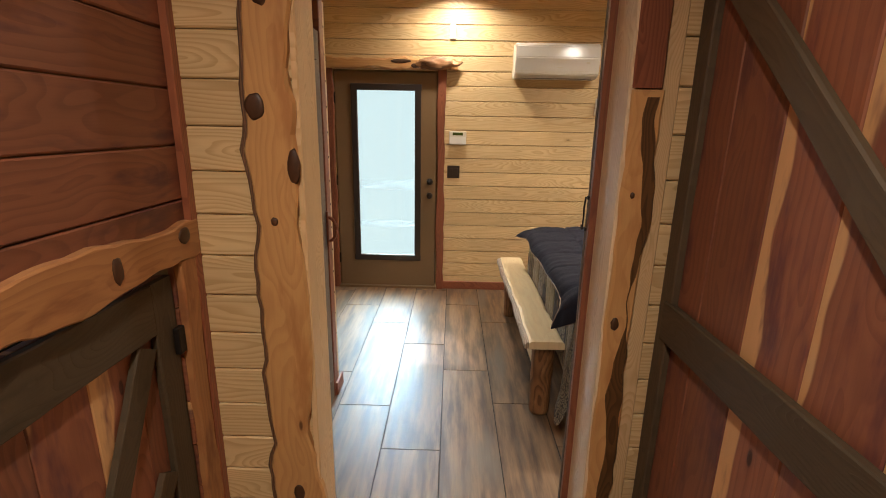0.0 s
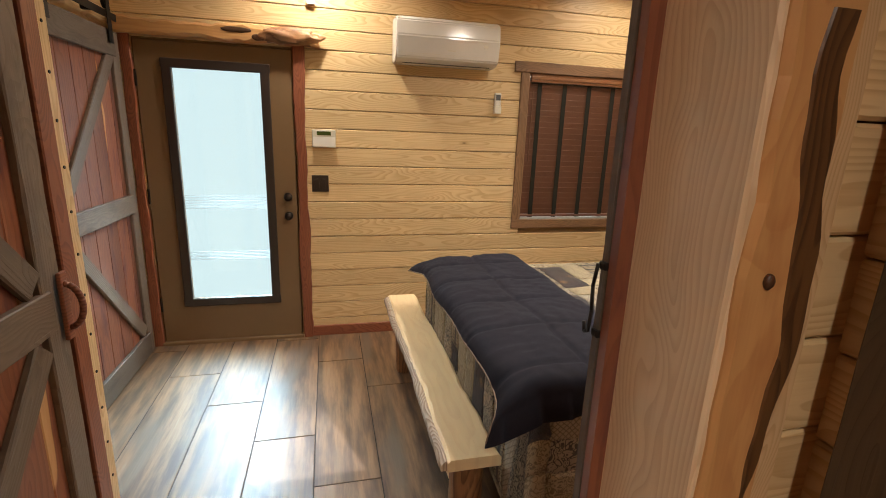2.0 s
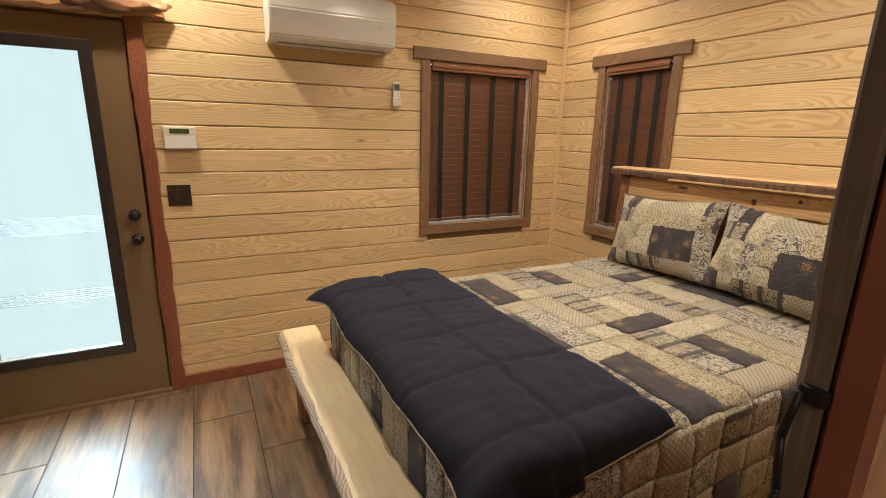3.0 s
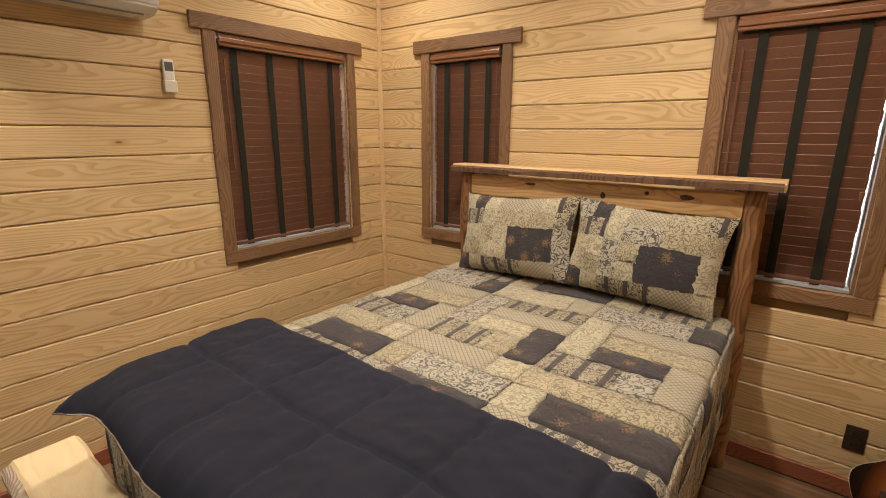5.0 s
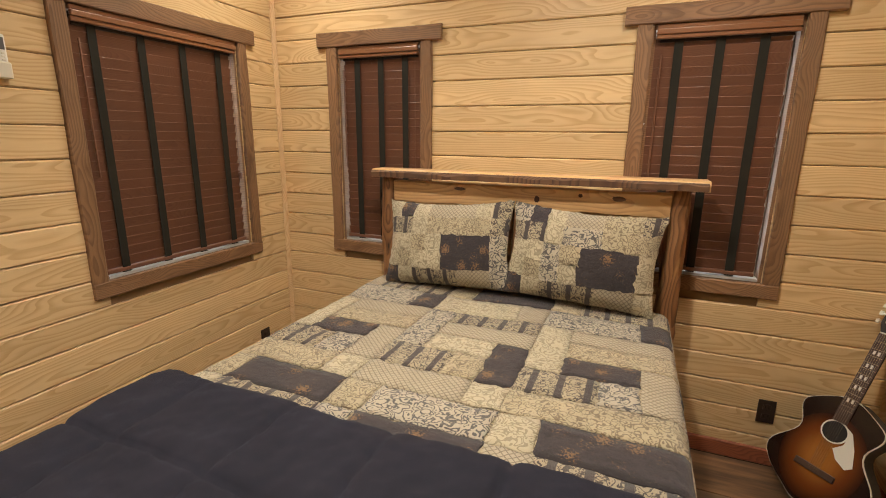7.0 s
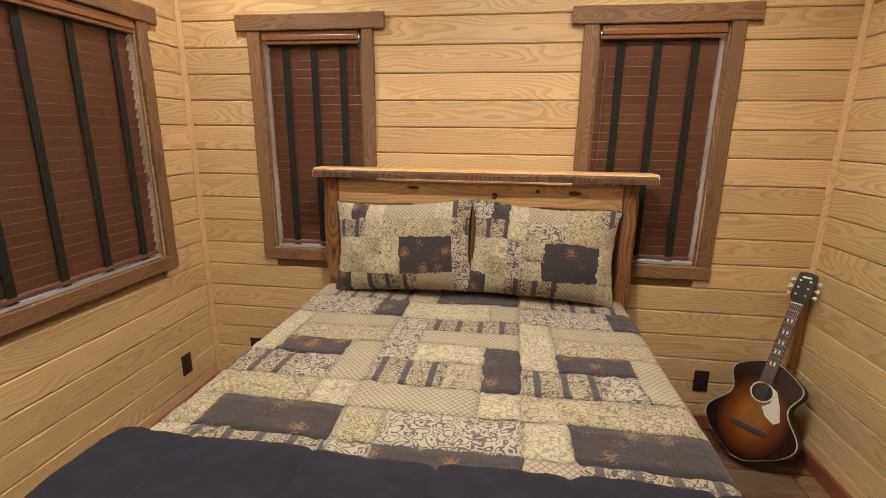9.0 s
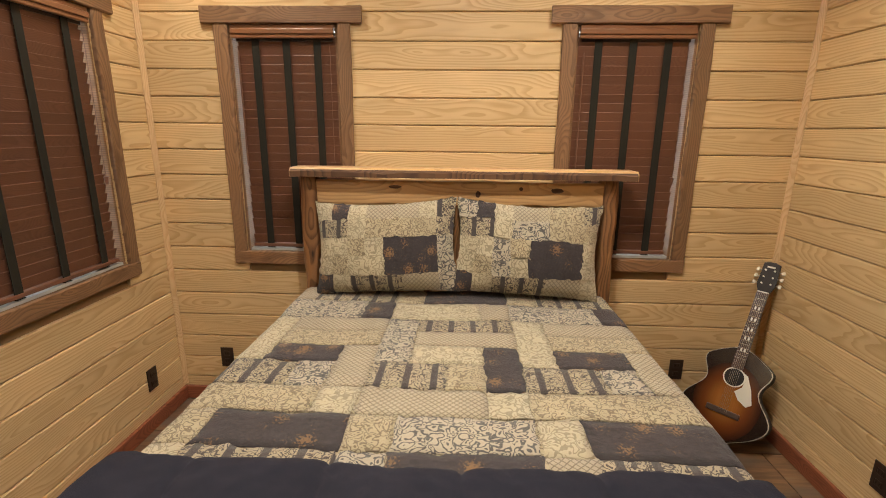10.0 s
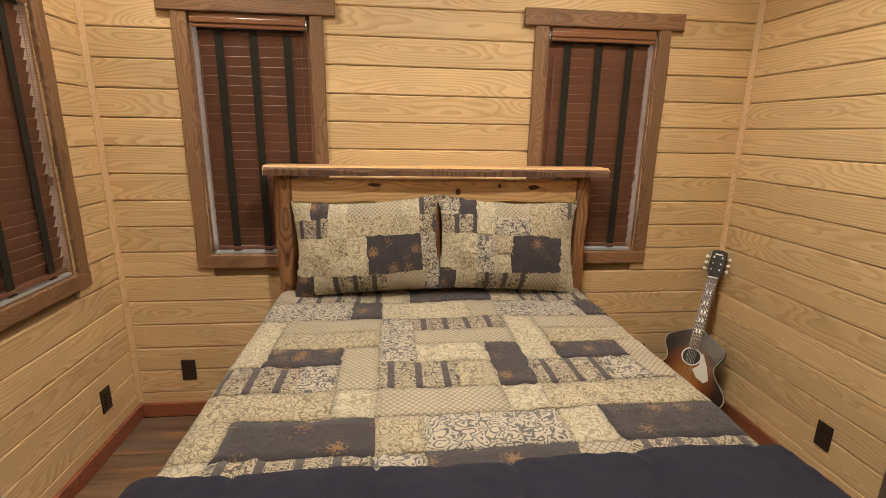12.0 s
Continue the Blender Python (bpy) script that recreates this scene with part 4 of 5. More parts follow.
rm = tagged(empty("remote_control", axes((1.415, Y_A, 1.785), (1, 0, 0), UP)), "white remote control in a wall holder", "remote control")
part("body", boxed(0.050, 0.145, 0.022, (0, 0, 0.020), 0.007), WHITE, rm)
part("holder", boxed(0.058, 0.055, 0.036, (0, -0.048, 0.0185), 0.005), CREAM, rm)
part("screen", boxed(0.036, 0.040, 0.002, (0, 0.040, 0.0315), 0.0006), GREY_PLASTIC, rm, "grey display")
for i in range(3):
    for j in (-1, 1):
        part("button", boxed(0.010, 0.005, 0.002, (0.010 * j, 0.008 - 0.011 * i, 0.0316), 0.0006), CREAM, rm)

sens = tagged(empty("wall_sensor", axes((0.085, Y_A, 2.40), (1, 0, 0), UP)), "small white wall sensor high by the door", "sensor")
part("body", boxed(0.055, 0.12, 0.03, (0, 0, 0.015), 0.006), WHITE, sens)
part("sensor_eye", boxed(0.022, 0.05, 0.004, (0, -0.015, 0.031), 0.001), CREAM, sens)


def outlet(o, run):
    ob = tagged(empty("wall_outlet", axes(o, run, UP)), "dark brown duplex wall outlet", "outlet", "wall outlets")
    part("plate", boxed(0.072, 0.116, 0.006, (0, 0, 0.003), 0.002), PLATE, ob)
    for y in (-0.024, 0.024):
        s = part("socket", boxed(0.034, 0.028, 0.004, (0, y, 0.007), 0.004), PLATE, ob)
        # thin black bars stand for the shade inside the plug slots
        for x in (-0.007, 0.007):
            part("slot", boxed(0.003, 0.010, 0.001, (x, y + 0.002, 0.0093)), IRON, s)


outlet((2.555, Y_A, 0.265), (1, 0, 0))
outlet((X_W, 4.27, 0.265), (0, -1, 0))
outlet((X_W, 1.76, 0.275), (0, -1, 0))
outlet((2.02, Y_S, 0.265), (-1, 0, 0))

# ---------------------------------------------------------------- bench at the foot of the bed
bench = tagged(empty("log_bench", axes((0.63, 3.185, 0), (0, 1, 0), (-1, 0, 0))), "pale live-edge slab bench on short log legs", "bench")
part("seat", board(1.66, 0.190, 0.045, 0.010, 0.008, 50, 83.0), BENCH, bench, m=Matrix.Translation((0, -0.004, 0.488)))
part("bark_edge", board(1.64, 0.034, 0.038, 0.010, 0.010, 50, 87.0), BENCH_EDGE, bench, "rough bark edge", m=Matrix.Translation((0, 0.094, 0.480)))
for x in (-0.72, 0.70):
    part("leg", log(0.445, 0.066, 0.058, x * 7, lump=0.05), LOG, bench, m=Matrix.Translation((x, -0.01, 0.2225)) @ Matrix.Rotation(math.pi / 2, 4, 'Y'), smooth=True)
part("stretcher", boxed(1.30, 0.03, 0.09, (0, 0.02, 0.30), 0.006), BENCH, bench)

# ---------------------------------------------------------------- bed
BY0, BY1, BX0, BX1, BZ = 2.235, 3.735, 0.745, 2.62, 0.765
bed = tagged(empty("log_bed", pose(0, 0, 0)), "rustic log bed with a live-edge plank headboard", "bed")
RX = Matrix.Rotation(-math.pi / 2, 4, 'Y')
for y in (2.252, 3.688):
    part("headboard_post", log(1.31, 0.052, 0.046, y * 5, 18, 40, lump=0.17), LOG, bed, m=pose(2.692, y, 0.655) @ RX, smooth=True)
part("top_plank", board(1.615, 0.150, 0.043, 0.010, 0.008, 40, 91.0), RAIL, bed, m=axes((2.688, 2.955, 1.357), (0, 1, 0), (-1, 0, 0)))
part("bark_edge", board(1.60, 0.026, 0.034, 0.008, 0.007, 40, 95.0), BARK, bed, "dark bark edge", m=axes((2.608, 2.955, 1.350), (0, 1, 0), (-1, 0, 0)))
upper = part("upper_rail", board(1.37, 0.115, 0.04, 0.006, 0.004, 30, 97.0), RAIL, bed, m=axes((2.66, 2.97, 1.238), (0, -1, 0), UP))
part("lower_rail", board(1.37, 0.12, 0.04, 0.006, 0.004, 30, 99.0), RAIL, bed, m=axes((2.66, 2.97, 0.62), (0, -1, 0), UP))
for i in range(9):
    part("spindle", log(0.56, 0.022, 0.020, i * 3.0, 8, 10, 0.12), LOG, bed, m=pose(2.683, 2.40 + i * 0.1425, 0.93) @ RX, smooth=True)
for x, y, rx, ry in ((0.098, 0.0, 0.012, 0.016), (0.30, 0.028, 0.010, 0.009), (0.47, 0.022, 0.028, 0.012), (-0.30, 0.03, 0.03, 0.008)):
    knot(upper, x, y, 0.0005, rx, ry, x * 4)
for y in (BY0 + 0.05, BY1 - 0.05):
    part("side_rail", log(1.84, 0.055, 0.05, y * 3, lump=0.06), LOG, bed, m=pose(1.72, y, 0.27), smooth=True)
part("foot_rail", log(1.36, 0.055, 0.055, 4.4, lump=0.06), LOG, bed, m=pose(0.84, 2.985, 0.27, 0, 0, 90), smooth=True)
for y in (BY0 + 0.06, BY1 - 0.06):
    part("foot_leg", log(0.34, 0.058, 0.055, y, lump=0.06), LOG, bed, m=pose(0.84, y, 0.17) @ RX, smooth=True)
spring = tagged(link("box_spring", boxed(1.78, 1.44, 0.20, (1.70, 2.985, 0.42), 0.02), MATTRESS), "white box spring under the mattress", "box spring")
matt = tagged(link("mattress", boxed(1.78, 1.44, 0.22, (1.71, 2.985, 0.632), 0.05, 3), MATTRESS), "white mattress under the quilt", "mattress")


def drape(s, t, lift=0.0, foot=0.0):
    """Point of the bedspread: s metres across from the bed's middle, t metres from the head edge towards the foot."""
    hw, ln, r = (BY1 - BY0) / 2, BX1 - BX0, 0.055
    y, x, z = s, t, 0.0

    def fall(d, half):
        if d <= half - r:
            return d, 0.0
        a = (d - half + r) / r
        if a < math.pi / 2:
            return half - r + r * math.sin(a), -r * (1 - math.cos(a))
        return half, -r - (d - half + r - r * math.pi / 2)
    yy, dz1 = fall(abs(s), hw)
    xx, dz2 = fall(t, ln)
    z = BZ + min(dz1, dz2) if (dz1 < -r and dz2 < -r) else BZ + dz1 + dz2
    wave = 0.010 * noise.noise((s * 2.3, t * 2.3, 0)) + 0.004 * noise.noise((s * 8, t * 8, 3))
    puff = 0.0045 * noise.noise((s * 24, t * 24, 7.0)) + 0.002 * noise.noise((s * 55, t * 55, 2.0))
    side = (1 if s > 0 else -1)
    out = 0.0
    if dz1 < -r:
        out = 0.022 * noise.noise((t * 4.5, s, 5)) + 0.10 * max(0, -dz1 - 0.25) * 0.25
    fout = 0.0
    if dz2 < -r:
        fout = 0.015 * noise.noise((s * 4.5, t, 9))
    top = dz1 > -r and dz2 > -r
    return Vector((BX1 - xx - lift * (dz2 < -r) - fout, 2.985 - side * (yy + lift * (dz1 < -r) + out), z + (lift + wave + puff if top else puff)))


def sheet(fn, u0, u1, v0, v1, nu, nv, mat, name, parent, ragged=0.0, seed=0.0, label="", thick=0.004, puffy=0.0, rimmed=True):
    """A cloth patch over fn(u, v, lift), closed by a rim down to the cloth below."""
    bm = bmesh.new()
    uvl = bm.loops.layers.uv.new("UVMap")
    coords = {}
    grid = []
    for i in range(nu + 1):
        row = []
        for j in range(nv + 1):
            u, v = u0 + (u1 - u0) * i / nu, v0 + (v1 - v0) * j / nv
            if i in (0, nu):
                u += ragged * noise.noise((v * 40, seed, i))
            if j in (0, nv):
                v += ragged * noise.noise((u * 40, seed, j + 5))
            edge = min(i, nu - i, 2) * min(j, nv - j, 2) / 4
            vert = bm.verts.new(fn(u, v, thick + puffy * min(1, edge)))
            coords[vert] = (u, v)
            row.append(vert)
        grid.append(row)
    for i in range(nu):
        for j in range(nv):
            bm.faces.new((grid[i][j], grid[i + 1][j], grid[i + 1][j + 1], grid[i][j + 1])).smooth = True
    rim = [grid[i][0] for i in range(nu + 1)] + [grid[nu][j] for j in range(1, nv + 1)] + [grid[i][nv] for i in range(nu - 1, -1, -1)] + [grid[0][j] for j in range(nv - 1, 0, -1)]
    under = []
    for v in rim if rimmed else ():
        w = bm.verts.new(fn(*coords[v], 0.0))
        coords[w] = coords[v]
        under.append(w)
    for k in range(len(rim) if rimmed else 0):
        bm.faces.new((rim[k], rim[(k + 1) % len(rim)], under[(k + 1) % len(rim)], under[k]))
    for f in bm.faces:
        for lp in f.loops:
            lp[uvl].uv = (coords[lp.vert][0] + seed * 0.37, coords[lp.vert][1])
    return part(name, bm, mat, parent, label, smooth="kept")


def rectangles(rows):
    """Merge equal neighbouring letters into rectangles: (letter, col, row, cols, rows)."""
    seen, out = set(), []
    for r, line in enumerate(rows):
        for c, k in enumerate(line):
            if (c, r) in seen or k == ".":
                continue
            w = 1
            while c + w < len(line) and line[c + w] == k and (c + w, r) not in seen and w < 4:
                w += 1
            h = 1
            while r + h < len(rows) and h < 3 and rows[r + h][c:c + w] == k * w and rows[r + h][max(0, c - 1)] != k and rows[r + h][min(c + w, len(line) - 1)] != k:
                h += 1
            for a in range(w):
                for b in range(h):
                    seen.add((c + a, r + b))
            out.append((k, c, r, w, h))
    return out


quilt = tagged(empty("quilt", pose(0, 0, 0)), "patchwork quilt in cream, gold and charcoal prints", "quilt")


def quilt_base():
    bm = bmesh.new()
    uvl = bm.loops.layers.uv.new("UVMap")
    hw, ln = (BY1 - BY0) / 2, BX1 - BX0
    us = [-hw - 0.44 + i * (2 * hw + 0.88) / 60 for i in range(61)]
    vs = [0.02 + j * (ln + 0.42) / 60 for j in range(61)]
    g = [[bm.verts.new(drape(u, v, -0.002)) for v in vs] for u in us]
    for i in range(60):
        for j in range(60):
            if abs((us[i] + us[i + 1]) / 2) > hw + 0.03 and (vs[j] + vs[j + 1]) / 2 > ln + 0.03:
                continue
            f = bm.faces.new((g[i][j], g[i + 1][j], g[i + 1][j + 1], g[i][j + 1]))
            for lp, (a, b) in zip(f.loops, ((i, j), (i + 1, j), (i + 1, j + 1), (i, j + 1))):
                lp[uvl].uv = (us[a], vs[b])
    for v in [v for v in bm.verts if not v.link_faces]:
        bm.verts.remove(v)
    return part("backing", bm, PRINTS["G"], quilt, smooth=True)


quilt_base()
# patches row by row from the head; three columns hang on each side, rows past the twelfth hang at the foot
ROWS = ["GNSLDDDGNNNGDDDSGN", "DCGSSSNCCCLSSSNLDC", "SLNCLLLSDDDCLLLGSN", "NGDCGGGSLLLCGGGCLD", "GSLCNNLSCCNCNNLNGS", "LDCDDSLDDGNDDSLSCG",
        "CNSGGGCLLLCGGGGDLN", "SGLGNNNGSSSCNNNGSC", "DCNCDDDSNNNLDDDLGS", "GLSSSLLLGGNNSSSGCD", "NSCGGDDDCLLLGGGSNL", "CGDLSSNNGGGDDCCLSG", "SNGCDDSSNNLLSSGNGC",
        "...SDLGSDCGNSDL...", "...SDLGSNCGNSDL...", "...SDLGSDCGNSDL..."]
CW = (BY1 - BY0) / 12
EDGES = [0.015, 0.19, 0.38, 0.50, 0.63, 0.76, 0.92, 1.06, 1.21, 1.35, 1.50, 1.64, 1.78, 1.94, 2.05, 2.16, 2.28]
for k, c, r, w, h in rectangles(ROWS):
    u0 = (c - 9) * CW
    # the quilt's own left is the side by the door wall
    sheet(lambda u, v, l: drape(u, v, l), u0 + 0.001, u0 + w * CW - 0.001, EDGES[r] + 0.001, EDGES[r + h] - 0.001,
          max(4, w * 5), h * 5, PRINTS[k], "patch", quilt, 0.015, c * 1.3 + r * 2.9, thick=0.0025, puffy=0.0012)


def corner_fold():
    """The quilt's loose corner hanging in a fold at the bed's foot."""
    bm = bmesh.new()
    uvl = bm.loops.layers.uv.new("UVMap")
    g, co = [], {}
    for i in range(15):
        a = math.pi / 2 * i / 14
        row = []
        for j in range(15):
            f = j / 14
            d = f * (0.36 + 0.24 * math.sin(2 * a) ** 2)
            out = 0.006 + 0.11 * f * math.sin(2 * a) ** 1.5 + 0.012 * noise.noise((a * 5, d * 6, 1))
            v = bm.verts.new((BX0 + 0.055 * (1 - math.cos(a)) * 0.3 - out * math.cos(a), BY0 + 0.02 * (1 - math.sin(a)) - out * math.sin(a), BZ - 0.05 - d))
            co[v] = (a * 0.2, d)
            row.append(v)
        g.append(row)
    for i in range(14):
        for j in range(14):
            f = bm.faces.new((g[i][j], g[i + 1][j], g[i + 1][j + 1], g[i][j + 1]))
            for lp in f.loops:
                lp[uvl].uv = co[lp.vert]
    ret = bmesh.ops.solidify(bm, geom=bm.faces[:], thickness=0.005)
    part("corner_fold", bm, PRINTS["S"], quilt, "hanging corner fold", smooth=True)


corner_fold()


def comforter():
    """Navy folded comforter laid across the foot of the bed, quilted in large blocks."""
    cf = tagged(empty("comforter", pose(0, 0, 0)), "dark navy quilted comforter folded across the bed foot", "comforter")
    t0, t1 = BX1 - 1.335, BX1 - 0.66
    s0, s1 = -0.83, 0.815
    N, Mn = 150, 64

    def at(i, j):
        f = j / Mn
        a0 = s0 + 0.105 * f ** 1.5
        s = a0 + (s1 - 0.07 * (1 - f) - a0) * i / N
        bow = 0.05 * math.sin(f * 3.0)
        a = t0 + 0.025 * noise.noise((s * 3, 1.7, 0)) 
        t = a + (t1 + 0.03 * noise.noise((s * 2.5, 7.7, 0)) - a) * f
        st = min(abs((s - s0) / 0.295 - round((s - s0) / 0.295)) * 0.295, abs(f * 2 - round(f * 2)) * 0.36 if 0.2 < f < 0.8 else 9)
        edge = min(i, N - i) / N * (s1 - s0)
        edge = min(edge, min(j, Mn - j) / Mn * 0.74)
        puff = 0.058 * (1 - math.exp(-edge / 0.035)) + 0.017 * (1 - math.exp(-st / 0.008))
        puff += 0.009 * noise.noise((s * 5, t * 5, 2)) + 0.003 * noise.noise((s * 15, t * 11, 5))
        return s, t, max(0.010, puff)

    def lie(s, t, lift):
        # the foot edge juts stiffly past the mattress; both foot corners end in soft points
        over = max(0.0, t - (BX1 - BX0) + 0.05)
        p = drape(s, t - over, lift)
        tip = sum(math.exp(-((s - q) / 0.085) ** 2) for q in (s0 + 0.105, s1)) * (over / 0.12) ** 2
        near = math.exp(-((s - s1) / 0.12) ** 2)
        p.x -= over * 0.85 + 0.06 * tip
        p.z -= over * (0.06 + 0.32 * near) + over * 0.20 * noise.noise((s * 3.5, 1.0, 6.0))
        return p
    bm = bmesh.new()
    uvl = bm.loops.layers.uv.new("UVMap")
    co = {}
    layers = []
    for under in (False, True):
        g = []
        for i in range(N + 1):
            row = []
            for j in range(Mn + 1):
                s, t, p = at(i, j)
                v = bm.verts.new(lie(s, t, 0.010 if under else p))
                co[v] = (s, t)
                row.append(v)
            g.append(row)
        layers.append(g)
    up, dn = layers
    for i in range(N):
        for j in range(Mn):
            bm.faces.new((up[i][j], up[i + 1][j], up[i + 1][j + 1], up[i][j + 1]))
            bm.faces.new((dn[i][j], dn[i][j + 1], dn[i + 1][j + 1], dn[i + 1][j]))
    loop = [(i, 0) for i in range(N + 1)] + [(N, j) for j in range(1, Mn + 1)] + [(i, Mn) for i in range(N - 1, -1, -1)] + [(0, j) for j in range(Mn - 1, 0, -1)]
    for (a, b), (c, d) in zip(loop, loop[1:] + loop[:1]):
        bm.faces.new((up[a][b], dn[a][b], dn[c][d], up[c][d]))
    for f in bm.faces:
        for lp in f.loops:
            lp[uvl].uv = co[lp.vert]
    edge = [(up[a][b].co + dn[a][b].co) / 2 for a, b in loop][::3]
    part("shell", bm, NAVY, cf, smooth=True)
    pipe = bmesh.new()
    rings = []
    for k, p in enumerate(edge):
        d = (edge[(k + 1) % len(edge)] - edge[k - 1]).normalized()
        n = d.orthogonal().normalized()
        b = d.cross(n)
        rings.append([pipe.verts.new(p + 0.0035 * (n * math.cos(q * 1.2566) + b * math.sin(q * 1.2566))) for q in range(5)])
    for k in range(len(rings)):
        g0, g1 = rings[k - 1], rings[k]
        sh = min(range(5), key=lambda s: (g0[0].co - g1[s].co).length)
        for q in range(5):
            pipe.faces.new((g0[q], g0[(q + 1) % 5], g1[(q + 1 + sh) % 5], g1[(q + sh) % 5]))
    part("piping", pipe, PIPING, cf, "pale tan stitched edge", smooth=True)


comforter()


def pillow(y, label, seed, flip):
    p = tagged(empty("pillow", pose(2.515, y, 0.782, 0, 0, 0) @ Matrix.Rotation(radians(-3 * flip), 4, 'X') @ Matrix.Rotation(radians(16), 4, 'Y')), label, "pillow", "patchwork pillows")
    hw, hh = 0.334, 0.216

    def face(u, v, lift, back=False):
        a, b = u / hw, v / hh
        fat = 0.092 * max(0, (1 - abs(a) ** 2.6)) ** 0.6 * max(0, (1 - abs(b) ** 2.6)) ** 0.6
        pinch = 1.02 - 0.075 * (a * a + b * b) + 0.15 * a * a * b * b
        wv = 0.009 * noise.noise((u * 9 + seed, v * 9, 1)) + 0.005 * noise.noise((u * 24 + seed, v * 24, 4))
        depth = -(fat + wv + lift) if not back else fat * 0.6
        return Vector((depth, -u * pinch, hh + v * pinch + 0.01 * a * a))
    bm = bmesh.new()
    uvl = bm.loops.layers.uv.new("UVMap")
    n = 18
    sides = []
    for back in (False, True):
        sides.append([[bm.verts.new(face(-hw + 2 * hw * i / n, -hh + 2 * hh * j / n, -0.001, back)) for j in range(n + 1)] for i in range(n + 1)])
    for k, g in enumerate(sides):
        for i in range(n):
            for j in range(n):
                f = bm.faces.new((g[i][j], g[i + 1][j], g[i + 1][j + 1], g[i][j + 1]))
                for lp, (a, b) in zip(f.loops, ((i, j), (i + 1, j), (i + 1, j + 1), (i, j + 1))):
                    lp[uvl].uv = (0.6 * a / n, 0.4 * b / n)
    bmesh.ops.remove_doubles(bm, verts=bm.verts, dist=0.004)
    part("case", bm, PRINTS["C"], p, smooth=True)
    rows = ["CNCLLLCD", "DDCGGGGD", "CCGCNNNS", "CGCCNNNS", "NCDDDLLS"] if flip > 0 else ["SNCLLGGD", "DDCSSGGG", "CCSGNNNC", "CGSCNNNC", "NCDDDLLC"]
    cw, ch = 2 * hw / 8, 2 * hh / 5
    done = set()
    for r, line in enumerate(rows):
        c = 0
        while c < 8:
            w = 1
            while c + w < 8 and line[c + w] == line[c]:
                w += 1
            h = 1
            while r + h < 5 and rows[r + h][c:c + w] == line[c:c + w] and line[c] in "NS":
                h += 1
            if (c, r) not in done:
                for q in range(h):
                    done.add((c, r + q))
                u0, v1 = -hw + c * cw, hh - r * ch
                sheet(face, u0, u0 + w * cw, v1 - h * ch, v1, 4 * w, 4 * h, PRINTS[line[c]], "patch", p, 0.014, seed + c + r, thick=0.0028 + 0.0009 * ((c + r) % 3), puffy=0.0, rimmed=False)
            c += w
    return p


pillow(3.29, "plump patchwork pillow in a quilted sham by the corner window", 3.1, 1)
pillow(2.65, "patchwork pillow in a quilted sham leaning on the headboard", 7.7, -1)


# ---------------------------------------------------------------- guitar
def sunburst():
    m, nt, bsdf = material("sunburst_lacquer")
    tex = nt.nodes.new("ShaderNodeTexCoord")
    sep = nt.nodes.new("ShaderNodeSeparateXYZ")
    nt.links.new(tex.outputs["Object"], sep.inputs[0])
    dy = math_node(nt, 'MULTIPLY', sep.outputs[0], 5.6)
    dz = math_node(nt, 'MULTIPLY', math_node(nt, 'SUBTRACT', sep.outputs[1], 0.21), 4.3)
    r = math_node(nt, 'SQRT', math_node(nt, 'ADD', math_node(nt, 'MULTIPLY', dy, dy), math_node(nt, 'MULTIPLY', dz, dz)))
    grain = noise_of(nt, combine(nt, math_node(nt, 'MULTIPLY', sep.outputs[0], 300.0), sep.outputs[1], 0.0), 1.0, 2.0)
    col = mix(nt, ramp(nt, r, 0.15, 0.62), mix(nt, grain, (0.36, 0.15, 0.032), (0.29, 0.105, 0.02)), (0.15, 0.04, 0.010))
    col = mix(nt, ramp(nt, r, 0.5, 0.92), col, (0.016, 0.008, 0.006))
    nt.links.new(col, bsdf.inputs["Base Color"])
    bsdf.inputs["Roughness"].default_value = 0.18
    bsdf.inputs["Coat Weight"].default_value = 0.2
    return m


def outline(n=72, grow=0.0):
    """Outline of the guitar's body, base at y = 0."""
    pts = []
    for i in range(n):
        a = 2 * math.pi * i / n
        c, s = math.cos(a), math.sin(a)
        f = (1 - c) / 2
        y = 0.485 * f
        lower, upper, waist = 0.195 * math.exp(-((f - 0.32) / 0.30) ** 2), 0.135 * math.exp(-((f - 0.83) / 0.20) ** 2), 0.0
        w = (lower + upper) * min(1, (abs(s) * 1.45)) ** 0.55
        pts.append((math.copysign(w + grow, s) if abs(s) > 1e-6 else 0.0, y + (grow * (-1 if c > 0.97 else 1 if c < -0.97 else 0))))
    return pts


def extrude_outline(pts, z0, z1):
    bm = bmesh.new()
    a = [bm.verts.new((x, y, z0)) for x, y in pts]
    b = [bm.verts.new((x, y, z1)) for x, y in pts]
    bm.faces.new(a[::-1])
    bm.faces.new(b)
    for i in range(len(pts)):
        j = (i + 1) % len(pts)
        bm.faces.new((a[i], a[j], b[j], b[i]))
    return bm


G_BASE, G_TOP = Vector((2.522, 1.677, 0.045)), Vector((2.785, 1.370, 0.888))
up = (G_TOP - G_BASE).normalized()
face_dir = Vector((-0.70, 0.714, 0.0))
side = up.cross(face_dir).normalized()
guitar = tagged(empty("acoustic_guitar", axes(G_BASE, side, up)), "sunburst acoustic guitar with a white pickguard leaning in the corner", "guitar")
BLACKWOOD = plain("dark_lacquer", (0.016, 0.010, 0.007), 0.6, coat=0.0)
FRETS = wood("rosewood", (0.07, 0.035, 0.02), (0.03, 0.015, 0.01), ring=0.006, contrast=0.6, rough=0.4, knots=0)
IVORY = plain("ivory_plastic", (0.72, 0.68, 0.58), 0.3, grain=0.02)
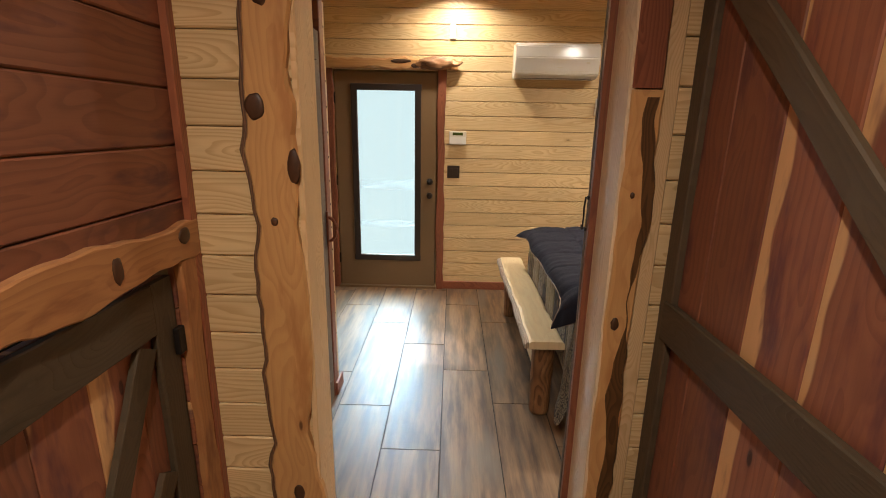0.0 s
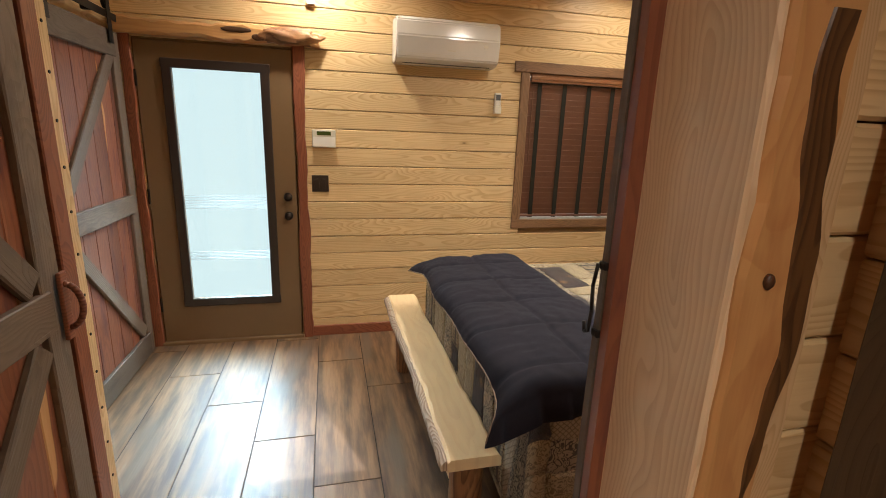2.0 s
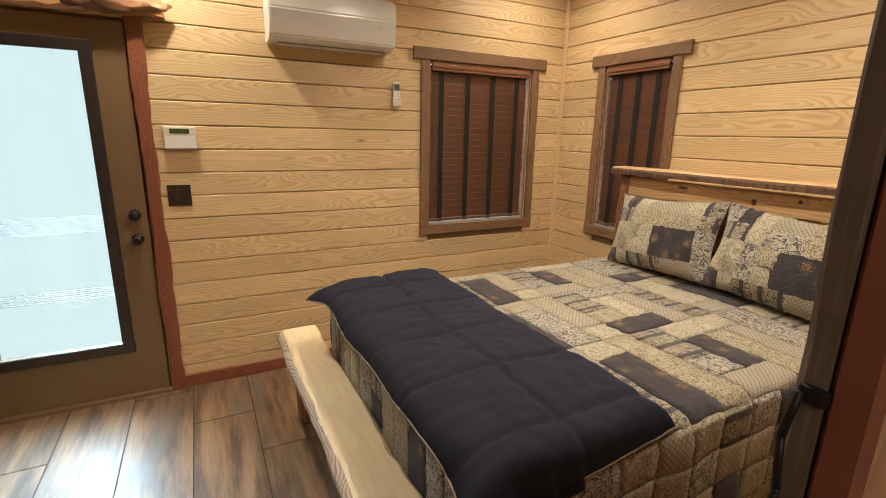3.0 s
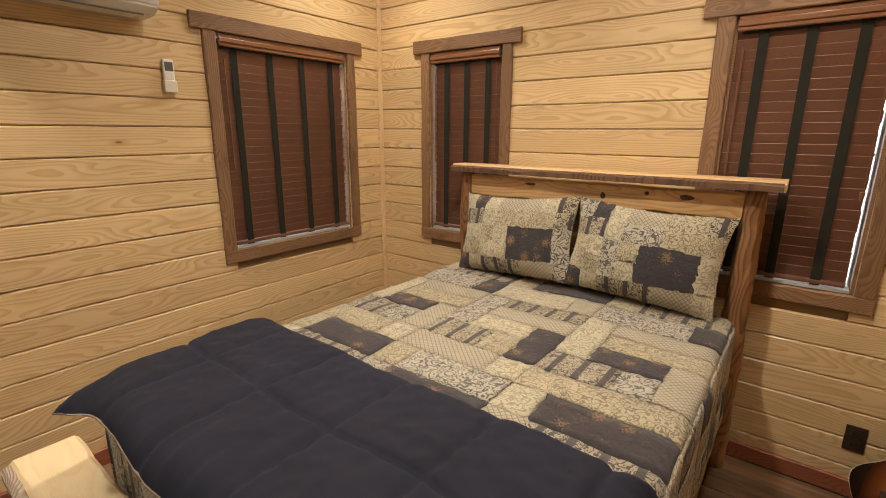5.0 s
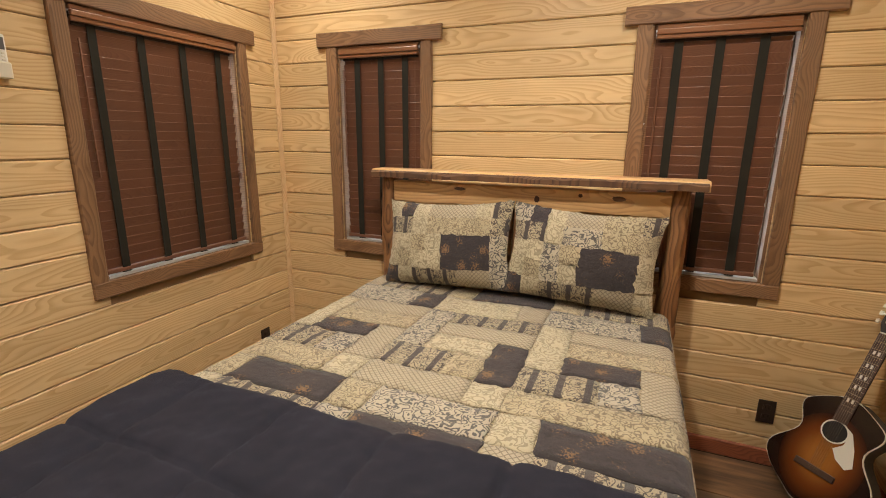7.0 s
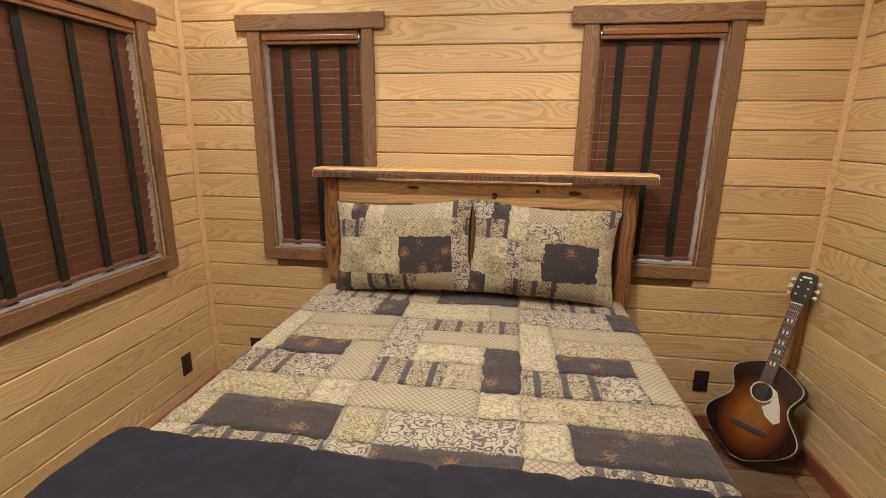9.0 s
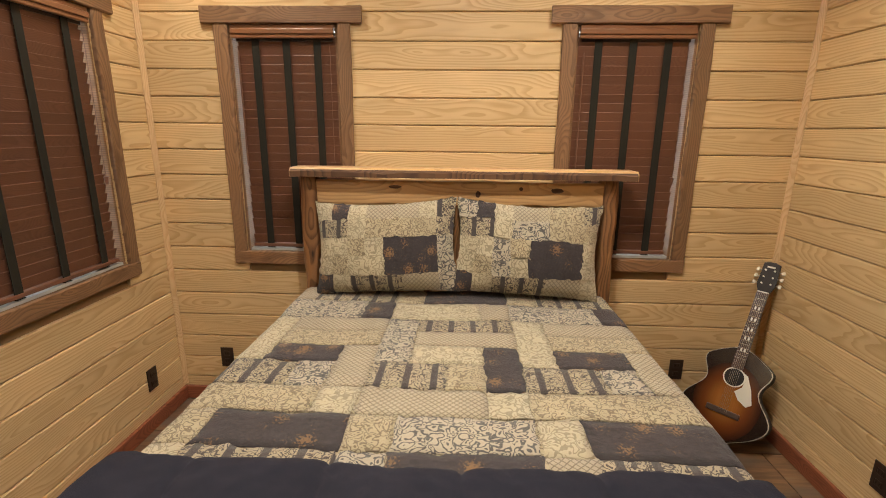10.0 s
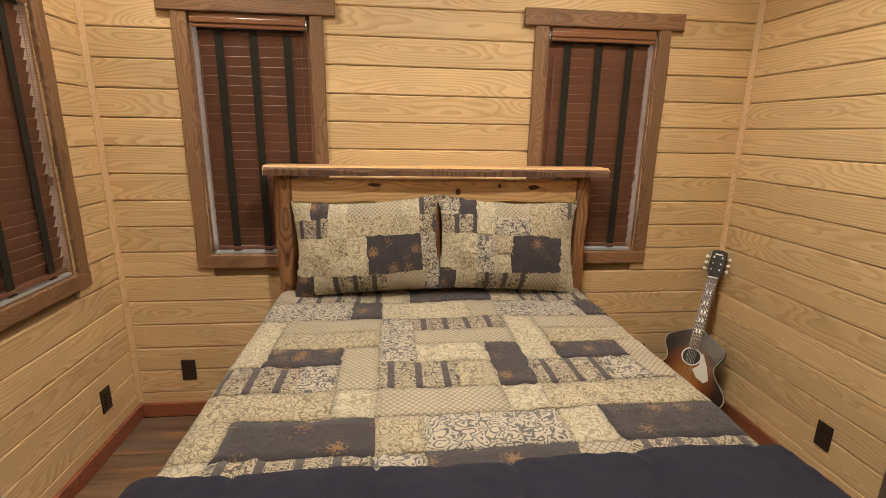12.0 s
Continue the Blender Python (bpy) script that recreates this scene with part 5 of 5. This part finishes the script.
part("sides", extrude_outline(outline(), -0.100, -0.004), BLACKWOOD, guitar, "dark brown lacquered sides")
part("soundboard", extrude_outline(outline(72, -0.002), -0.003, 0.002), sunburst(), guitar, "sunburst soundboard")
part("binding", extrude_outline(outline(72, 0.0015), -0.008, 0.0005), IVORY, guitar, "cream binding")
bm = bmesh.new()
rod(bm, 0.049, 0.049, 0.002, Matrix.Translation((0, 0.335, 0.0025)), 32)
ros = part("rosette", bm, IVORY, guitar, "cream sound hole ring")
# no opening is cut: a black disc paints the shade inside the body
bm = bmesh.new()
rod(bm, 0.043, 0.043, 0.002, Matrix.Translation((0, 0.335, 0.0035)), 32)
part("sound_hole_shade", bm, IRON, guitar, "dark disc for the shade in the sound hole")
pg = [(0.025, 0.375), (0.055, 0.36), (0.085, 0.30), (0.105, 0.235), (0.085, 0.215), (0.045, 0.235), (0.020, 0.27), (0.045, 0.30), (0.050, 0.335), (0.040, 0.36)]
part("pickguard", extrude_outline(pg, 0.002, 0.0045), IVORY, guitar, "white pickguard")
part("bridge", boxed(0.15, 0.028, 0.010, (0, 0.155, 0.006), 0.003), FRETS, guitar)
part("neck", boxed(0.047, 0.39, 0.022, (0, 0.590, -0.006), 0.007), BLACKWOOD, guitar)
part("fretboard", boxed(0.052, 0.405, 0.006, (0, 0.5815, 0.008), 0.001), FRETS, guitar)
for i in range(14):
    part("fret", boxed(0.051, 0.0016, 0.001, (0, 0.784 - 0.63 * (1 - 0.9438 ** (i + 1)), 0.0116)), CHROME, guitar)
for y in [0.784 - 0.63 * (1 - 0.9438 ** (n - 0.5)) for n in (3, 5, 7, 9, 12)]:
    bm = bmesh.new()
    for sx in (-1, 1):
        box(bm, 0.008, 0.016, 0.0008, (sx * 0.008, y, 0.0114))
    part("inlay", bm, IVORY, guitar, "pearl fret inlay")
part("nut", boxed(0.048, 0.005, 0.006, (0, 0.787, 0.010)), IVORY, guitar)
part("headstock", extrude_outline([(-0.025, 0.787), (0.025, 0.787), (0.040, 0.825), (0.036, 0.938), (0.012, 0.946), (-0.012, 0.946), (-0.036, 0.938), (-0.040, 0.825)], -0.010, 0.006), BLACKWOOD, guitar)
part("emblem", boxed(0.036, 0.008, 0.001, (0, 0.920, 0.0068)), IVORY, guitar)
for sx in (-1, 1):
    for y in (0.832, 0.867, 0.902):
        bm = bmesh.new()
        rod(bm, 0.004, 0.004, 0.012, Matrix.Translation((sx * 0.020, y, 0.010)), 10)
        rod(bm, 0.003, 0.003, 0.03, Matrix.Translation((sx * 0.042, y, -0.004)) @ Matrix.Rotation(math.pi / 2, 4, 'Y'), 8)
        box(bm, 0.014, 0.020, 0.008, (sx * 0.056, y, -0.004), 0.003)
        part("tuning_peg", bm, IVORY, guitar, "white tuning peg")
for i in range(6):
    bm = bmesh.new()
    x = -0.019 + 0.0076 * i
    box(bm, 0.0009, 0.63, 0.0009, (x, 0.471, 0.0145))
    part("string", bm, CHROME, guitar)
